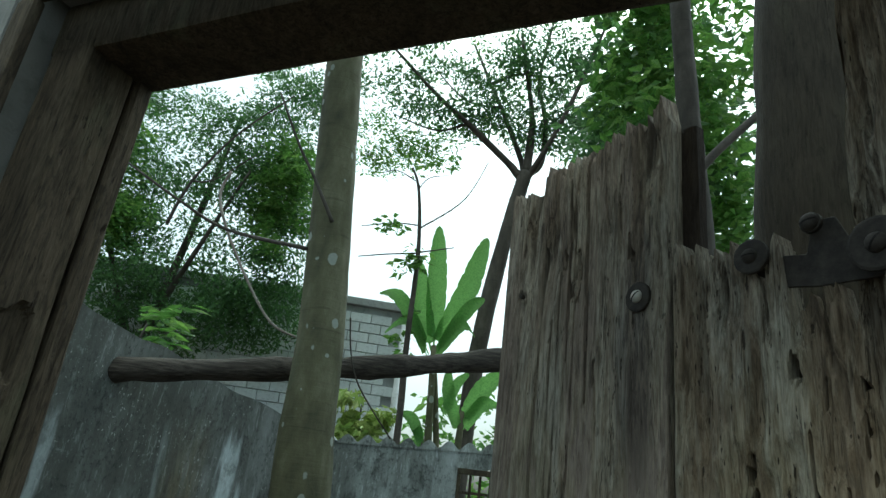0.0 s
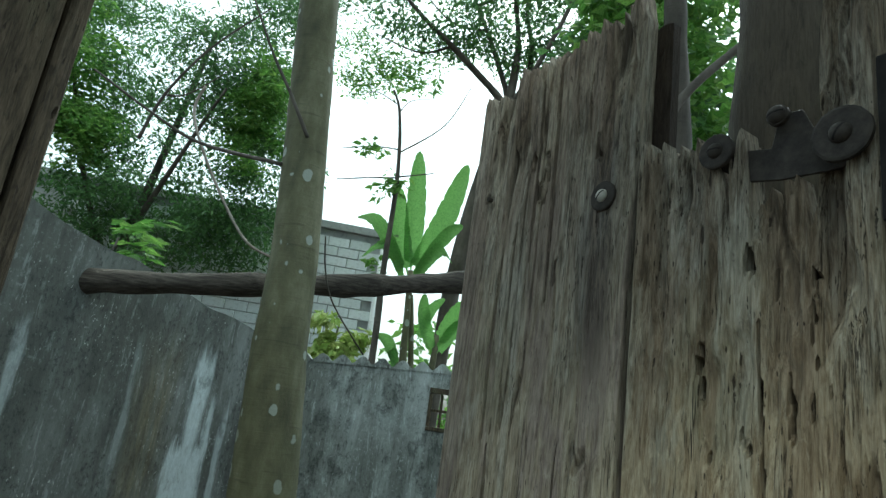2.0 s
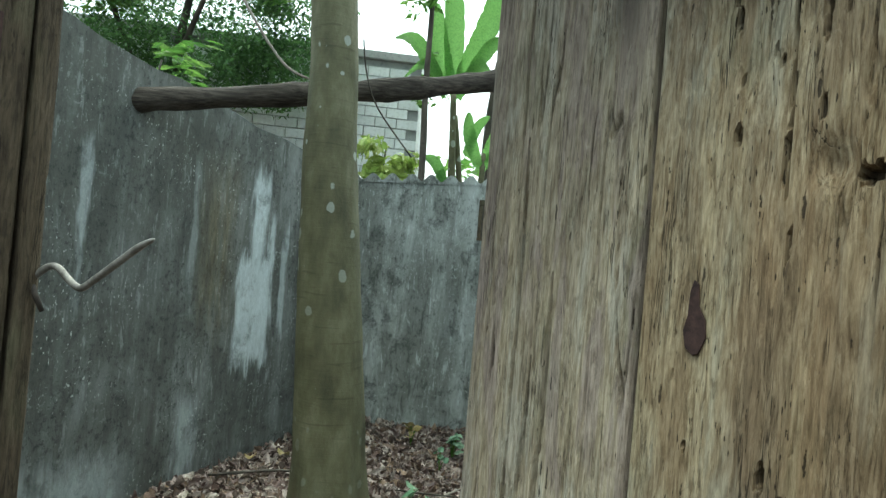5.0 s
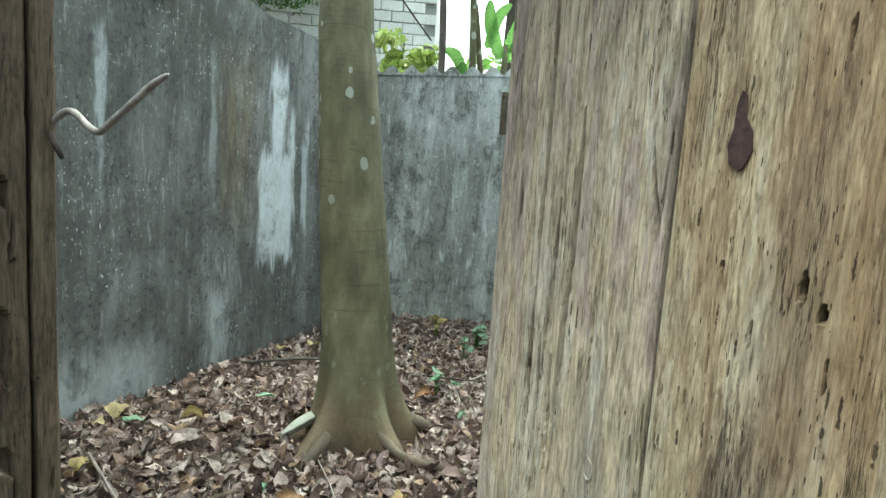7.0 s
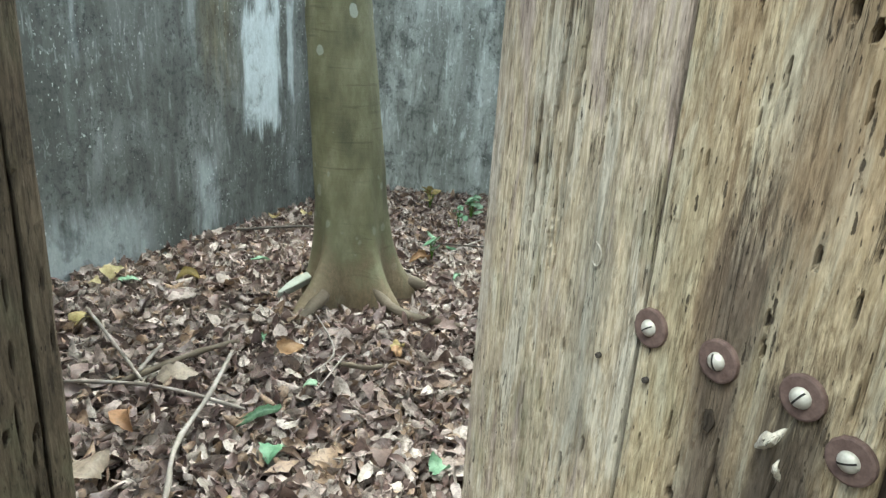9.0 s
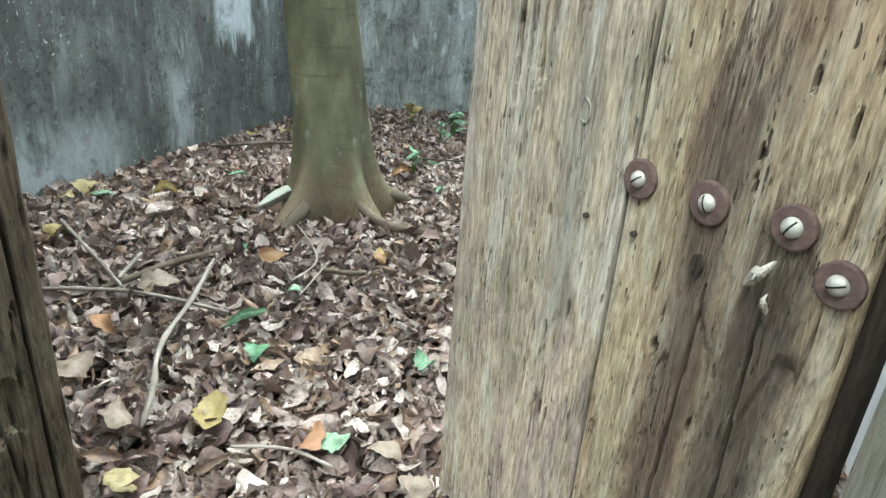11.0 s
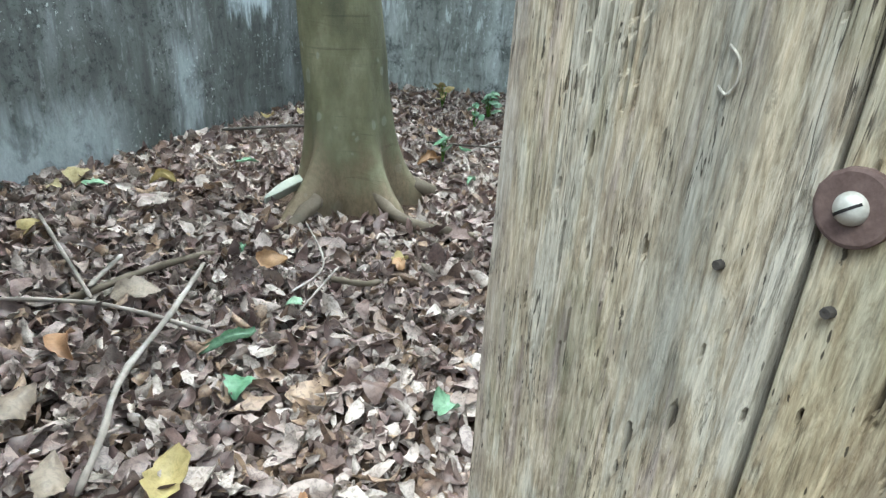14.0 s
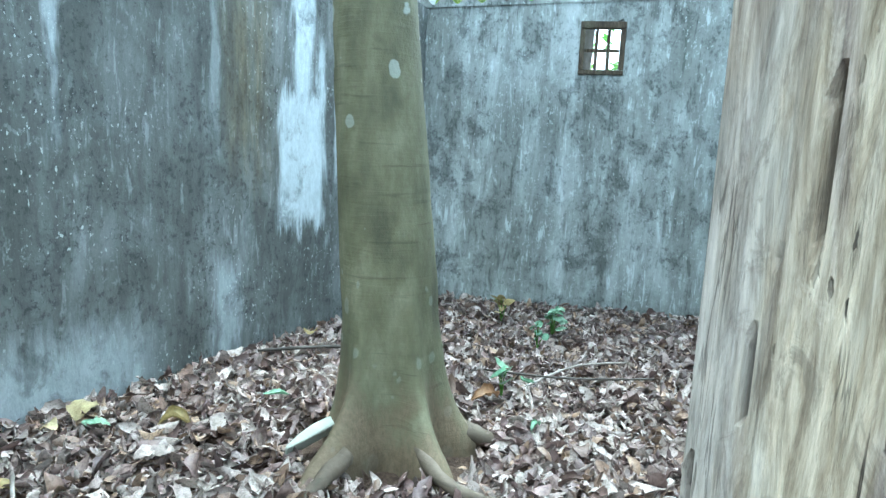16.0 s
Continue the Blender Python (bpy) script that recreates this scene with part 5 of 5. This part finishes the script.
# ---------------------------------------------------------------- leaf litter
def dry_leaf(seed, length=0.11, aspect=0.5, nu=7, nv=4):
    """One curled leaf of nu x nv points."""
    rng = np.random.RandomState(seed)
    curl, twist, cup = rng.uniform(-3.2, 3.2), rng.uniform(-1.4, 1.4), rng.uniform(-2.4, 3.9)
    verts, faces = [], []
    for i in range(nu):
        u = i / (nu - 1)
        w = length * aspect * 0.5 * (math.sin(math.pi * min(max(u, 0.03), 0.99)) ** 0.75) * (1 + 0.12 * rng.randn())
        ang = (u - 0.5) * curl
        cx, cz = (math.sin(ang) / curl if abs(curl) > 0.05 else (u - 0.5)) * length, ((1 - math.cos(ang)) / curl if abs(curl) > 0.05 else 0) * length
        for j in range(nv):
            v = j / (nv - 1) * 2 - 1
            a = v * cup * 0.6
            y = w * (math.sin(a) / (cup * 0.6) if abs(cup) > 0.05 else v)
            h = w * ((1 - math.cos(a)) / (cup * 0.6) if abs(cup) > 0.05 else 0)
            z = cz + h + y * twist * (u - 0.5) * 1.5 + (0.026 if nu < 9 else 0.010) * length * rng.randn()
            verts.append((cx, y * (1 + 0.05 * rng.randn()), z))
    for i in range(nu - 1):
        for j in range(nv - 1):
            a = i * nv + j
            faces.append((a, a + nv, a + nv + 1, a + 1))
    return np.array(verts), faces


def in_yard(x, y):
    """Between the walls, clear of the trunk."""
    s = (x + 1.58) * 0.94 - (y - 3.28) * 0.338
    out = (x + 0.57) * 0.373 + (y - 0.935) * 0.928
    side = (x + 0.57) * 0.928 - (y - 0.935) * 0.373
    return s > 0.02 and y < 5.14 and out > 0.0 and side < 2.6 and math.hypot(x + 0.5, y - 2.95) > 0.34


SHAPES = [dry_leaf(100 + k, 1.0, (0.42, 0.5, 0.6, 0.5)[k % 4]) for k in range(22)]


def litter(count, seed, zlo, zhi, box_):
    rng = np.random.RandomState(seed)
    verts, faces, made = [], [], 0
    while made < count:
        x, y = rng.uniform(box_[0], box_[1]), rng.uniform(box_[2], box_[3])
        if not in_yard(x, y):
            continue
        made += 1
        sv, sf = SHAPES[rng.randint(len(SHAPES))]
        size = rng.choice([rng.uniform(0.03, 0.065), rng.uniform(0.06, 0.10), rng.uniform(0.10, 0.14)], p=[0.5, 0.4, 0.1])
        m = np.array(Euler((rng.normal() * 0.62 + (math.pi if rng.rand() < 0.45 else 0), rng.normal() * 0.55, rng.rand() * 6.28)).to_matrix())
        z = zlo + (zhi - zlo) * rng.rand()
        o = len(verts)
        verts.extend(sv @ m.T * size + (x, y, z))
        faces.extend(tuple(i + o for i in f) for f in sf)
    return mesh_of("leaf_litter", verts, faces, True)


ob = put("leaf_litter", litter(23000, 5, -0.038, 0.012, (-2.3, 1.3, 0.9, 5.2)), M_DRY)
tagged(ob, "thick cover of dry brown curled fallen leaves", "leaves", kind="stuff")



def crumbs(count, seed):
    """Broken bits of leaf and bark between the leaves."""
    rng = np.random.RandomState(seed)
    verts, faces, made = [], [], 0
    while made < count:
        x, y = rng.uniform(-2.1, 0.9), rng.uniform(0.95, 5.1)
        if not in_yard(x, y):
            continue
        made += 1
        s, k = rng.uniform(0.006, 0.016), len(verts)
        m = np.array(Euler((rng.normal() * 0.8, rng.normal() * 0.8, rng.rand() * 6.28)).to_matrix())
        q = np.array([(-1, -0.5, 0), (0.2, -0.6, 0.25), (1.2, 0.1, 0), (0.1, 0.7, 0.2), (-0.8, 0.4, -0.1)]) * s
        verts.extend(q @ m.T + (x, y, rng.uniform(-0.008, 0.025)))
        faces += [(k, k + 1, k + 4), (k + 1, k + 3, k + 4), (k + 1, k + 2, k + 3)]
    return mesh_of("leaf_crumbs", verts, faces)


tagged(put("leaf_crumbs", crumbs(5000, 9), M_DRY), "crumbled bits of dry leaf on the ground", "leaves", kind="stuff")

# the leaves that lie on top, each its own
LEAF_MESHES = []
for k in range(14):
    v, f = dry_leaf(300 + k, 0.105, (0.45, 0.55, 0.62)[k % 3])
    LEAF_MESHES.append(mesh_of("leaf", v, f, True))
    LEAF_MESHES[-1].materials.append(M_DRY_ONE)
rng = random.Random(21)
made = 0
while made < 280:
    x, y = rng.uniform(-1.5, 0.4), rng.uniform(1.15, 3.2)
    if not in_yard(x, y):
        continue
    made += 1
    q = rng.uniform(0.45, 1.0)
    put("leaf", rng.choice(LEAF_MESHES), M_DRY_ONE, GROUND, m=pose(x, y, rng.uniform(0.006, 0.034), rng.gauss(0, 24) + (180 if rng.random() < 0.4 else 0), rng.gauss(0, 18), rng.uniform(0, 360)) @ Matrix.Scale(q, 4))


def single_leaf(x, y, size, mat, seed, label, z=0.036, tilt=0):
    v, f = dry_leaf(seed, size, 0.6, 13, 9)
    v[:, 2] += 0.09 * size * fbm(v * (9 / size * 0.3, 16 / size * 0.3, 1), seed, 2)
    v[:, 2] *= 0.75
    ob = put("fallen_leaf", mesh_of("fallen_leaf", v, f, True), mat, m=pose(x, y, z, tilt, 0, (seed * 47) % 360))
    tagged(ob, label, "leaf", "bright fallen leaves")


YELLOW_AT = ((-0.466, 1.262, 0.15), (-0.58, 1.06, 0.12), (-1.241, 2.80, 0.16), (-1.42, 2.26, 0.13), (-1.58, 2.62, 0.09), (-1.02, 4.05, 0.11), (-1.20, 3.95, 0.09), (-0.187, 2.263, 0.10), (-1.60, 2.80, 0.16))
ORANGE_AT = ((-0.217, 1.197, 0.12), (-0.903, 1.632, 0.15), (-0.559, 2.134, 0.13), (-0.20, 3.32, 0.17), (-0.18, 2.22, 0.10))
GREEN_AT = ((-0.176, 1.211, 0.10), (-0.53, 1.70, 0.15), (-0.447, 1.56, 0.10), (0.02, 1.55, 0.10), (-1.462, 2.692, 0.10), (-0.439, 1.942, 0.08), (-0.696, 2.239, 0.07), (-0.05, 3.5, 0.09), (-1.0, 3.1, 0.10), (0.0, 3.1, 0.09))
PALE_AT = ((0.03, 1.08, 0.09), (-0.87, 1.90, 0.14), (-0.867, 1.399, 0.13), (-0.662, 1.227, 0.12), (-0.05, 1.2, 0.11))
for k, (x, y, size) in enumerate(YELLOW_AT):
    single_leaf(x, y, size, M_YELLOW, 500 + k, "pale yellow fallen leaf on the brown litter")
for k, (x, y, size) in enumerate(GREEN_AT):
    single_leaf(x, y, size, M_GREEN_ONE, 540 + k, "green fallen leaf on the brown litter")
for k, (x, y, size) in enumerate(ORANGE_AT):
    single_leaf(x, y, size, M_ORANGE, 580 + k, "rust-orange fallen leaf on the litter", 0.046, 30)
for k, (x, y, size) in enumerate(PALE_AT):
    single_leaf(x, y, size, M_PALE, 620 + k, "large pale beige curled dry leaf on the litter", 0.046, 20)

# slab of stone beside the trunk
slab_mesh = box((-0.15, -0.024, -0.03), (0.15, 0.024, 0.012), 0.008, 4, 0.006)
for vert in slab_mesh.verts:
    vert.co.y *= 1.0 - 0.75 * abs(vert.co.x / 0.145) ** 2
    vert.co.z -= 0.02 * (vert.co.x / 0.14) ** 2
slab_ob = put("stone_slab", slab_mesh, M_STONE, m=pose(-0.715, 2.84, 0.05, 18, -6, 62))
tagged(slab_ob, "pale mossy stone slab half buried beside the trunk", "stone")

# sticks on the litter
STICKS = [
    ([(-1.435, 2.322, 0.05), (-1.18, 2.06, 0.055), (-0.955, 1.834, 0.045)], 0.009, M_TWIG),
    ([(-0.756, 2.083, 0.045), (-0.71, 1.78, 0.055), (-0.699, 1.529, 0.045), (-0.63, 1.33, 0.05), (-0.599, 1.197, 0.04)], 0.011, M_TWIG),
    ([(-1.194, 1.793, 0.04), (-0.90, 1.80, 0.05), (-0.583, 1.732, 0.04)], 0.009, M_TWIG),
    ([(-1.05, 1.83, 0.02), (-0.95, 1.95, 0.035), (-0.87, 2.08, 0.035), (-0.78, 2.21, 0.02)], 0.016, M_ROOT),
    ([(-0.55, 2.45, 0.05), (-0.40, 2.12, 0.06), (-0.45, 1.95, 0.05)], 0.005, M_TWIG),
    ([(-0.36, 2.14, 0.045), (-0.40, 1.87, 0.045)], 0.005, M_TWIG),
    ([(-0.05, 3.45, 0.045), (0.15, 3.75, 0.05), (0.4, 3.9, 0.045)], 0.008, M_TWIG),
    ([(-0.25, 3.6, 0.045), (0.1, 3.55, 0.06), (0.5, 3.7, 0.045)], 0.007, M_BARK_DARK),
    ([(-1.3, 3.55, 0.04), (-0.95, 3.7, 0.05), (-0.65, 3.75, 0.04)], 0.012, M_BARK_DARK),
    ([(-0.383, 1.159, 0.04), (-0.26, 1.16, 0.045), (-0.151, 1.119, 0.04)], 0.006, M_TWIG),
    ([(-0.36, 2.06, 0.045), (-0.33, 2.03, 0.06), (-0.26, 2.02, 0.06), (-0.22, 2.08, 0.04)], 0.014, M_ROOT),
    ([(-1.02, 2.10, 0.04), (-0.99, 1.88, 0.05)], 0.010, M_TWIG),
]
for k, (pts, r, mat) in enumerate(STICKS):
    n = 14
    v, f = tube(smooth_line(pts, n), [0.68 * r * (1 + 0.15 * math.sin(i * 2.1 + k)) * (0.6 if i in (0, n - 1) else 1) for i in range(n)], 8, 0.25, k)
    tagged(put("stick", mesh_of("stick", v, f, True), mat), "bare dead stick lying on the dry leaves", "stick", "sticks on the ground")


# seedlings at the foot of the back wall
def seedling(x, y, n, size, mat, label, seed):
    rng = random.Random(seed)
    ob = thing("seedling", label, "plant", m=pose(x, y, 0.0))
    for k in range(n):
        a = rng.uniform(0, 6.28)
        d, h = rng.uniform(0.01, 0.85) * size, rng.uniform(0.04, 0.15)
        v, f = tube([(0, 0, 0), (d * 0.5 * math.cos(a), d * 0.5 * math.sin(a), h * 0.8), (d * math.cos(a), d * math.sin(a), h)], [0.003, 0.002, 0.0015], 5)
        stem = put("stem", mesh_of("stem", v, f), M_LEAF_LIGHT, ob)
        lv, lf = dry_leaf(seed * 31 + k, size, 0.75)
        lv[:, 2] *= 0.5
        put("leaf", mesh_of("leaf", lv, lf, True), mat, stem, m=pose(d * math.cos(a), d * math.sin(a), h, rng.uniform(10, 50), rng.uniform(-30, 30), math.degrees(a)))


seedling(0.04, 4.40, 14, 0.075, M_GREEN_ONE, "small green seedling at the foot of the wall", 3)
seedling(-0.26, 4.62, 9, 0.075, M_YELLOW, "small yellow-green seedling at the foot of the wall", 4)
seedling(-0.03, 4.12, 8, 0.055, M_GREEN_ONE, "small green seedling at the foot of the wall", 5)
seedling(-0.15, 3.40, 5, 0.10, M_GREEN_ONE, "small green seedling beside the trunk", 6)
seedling(-1.06, 4.62, 2, 0.09, M_LEAF_LIGHT, "dark green leaf sprouting at the wall's foot", 7)
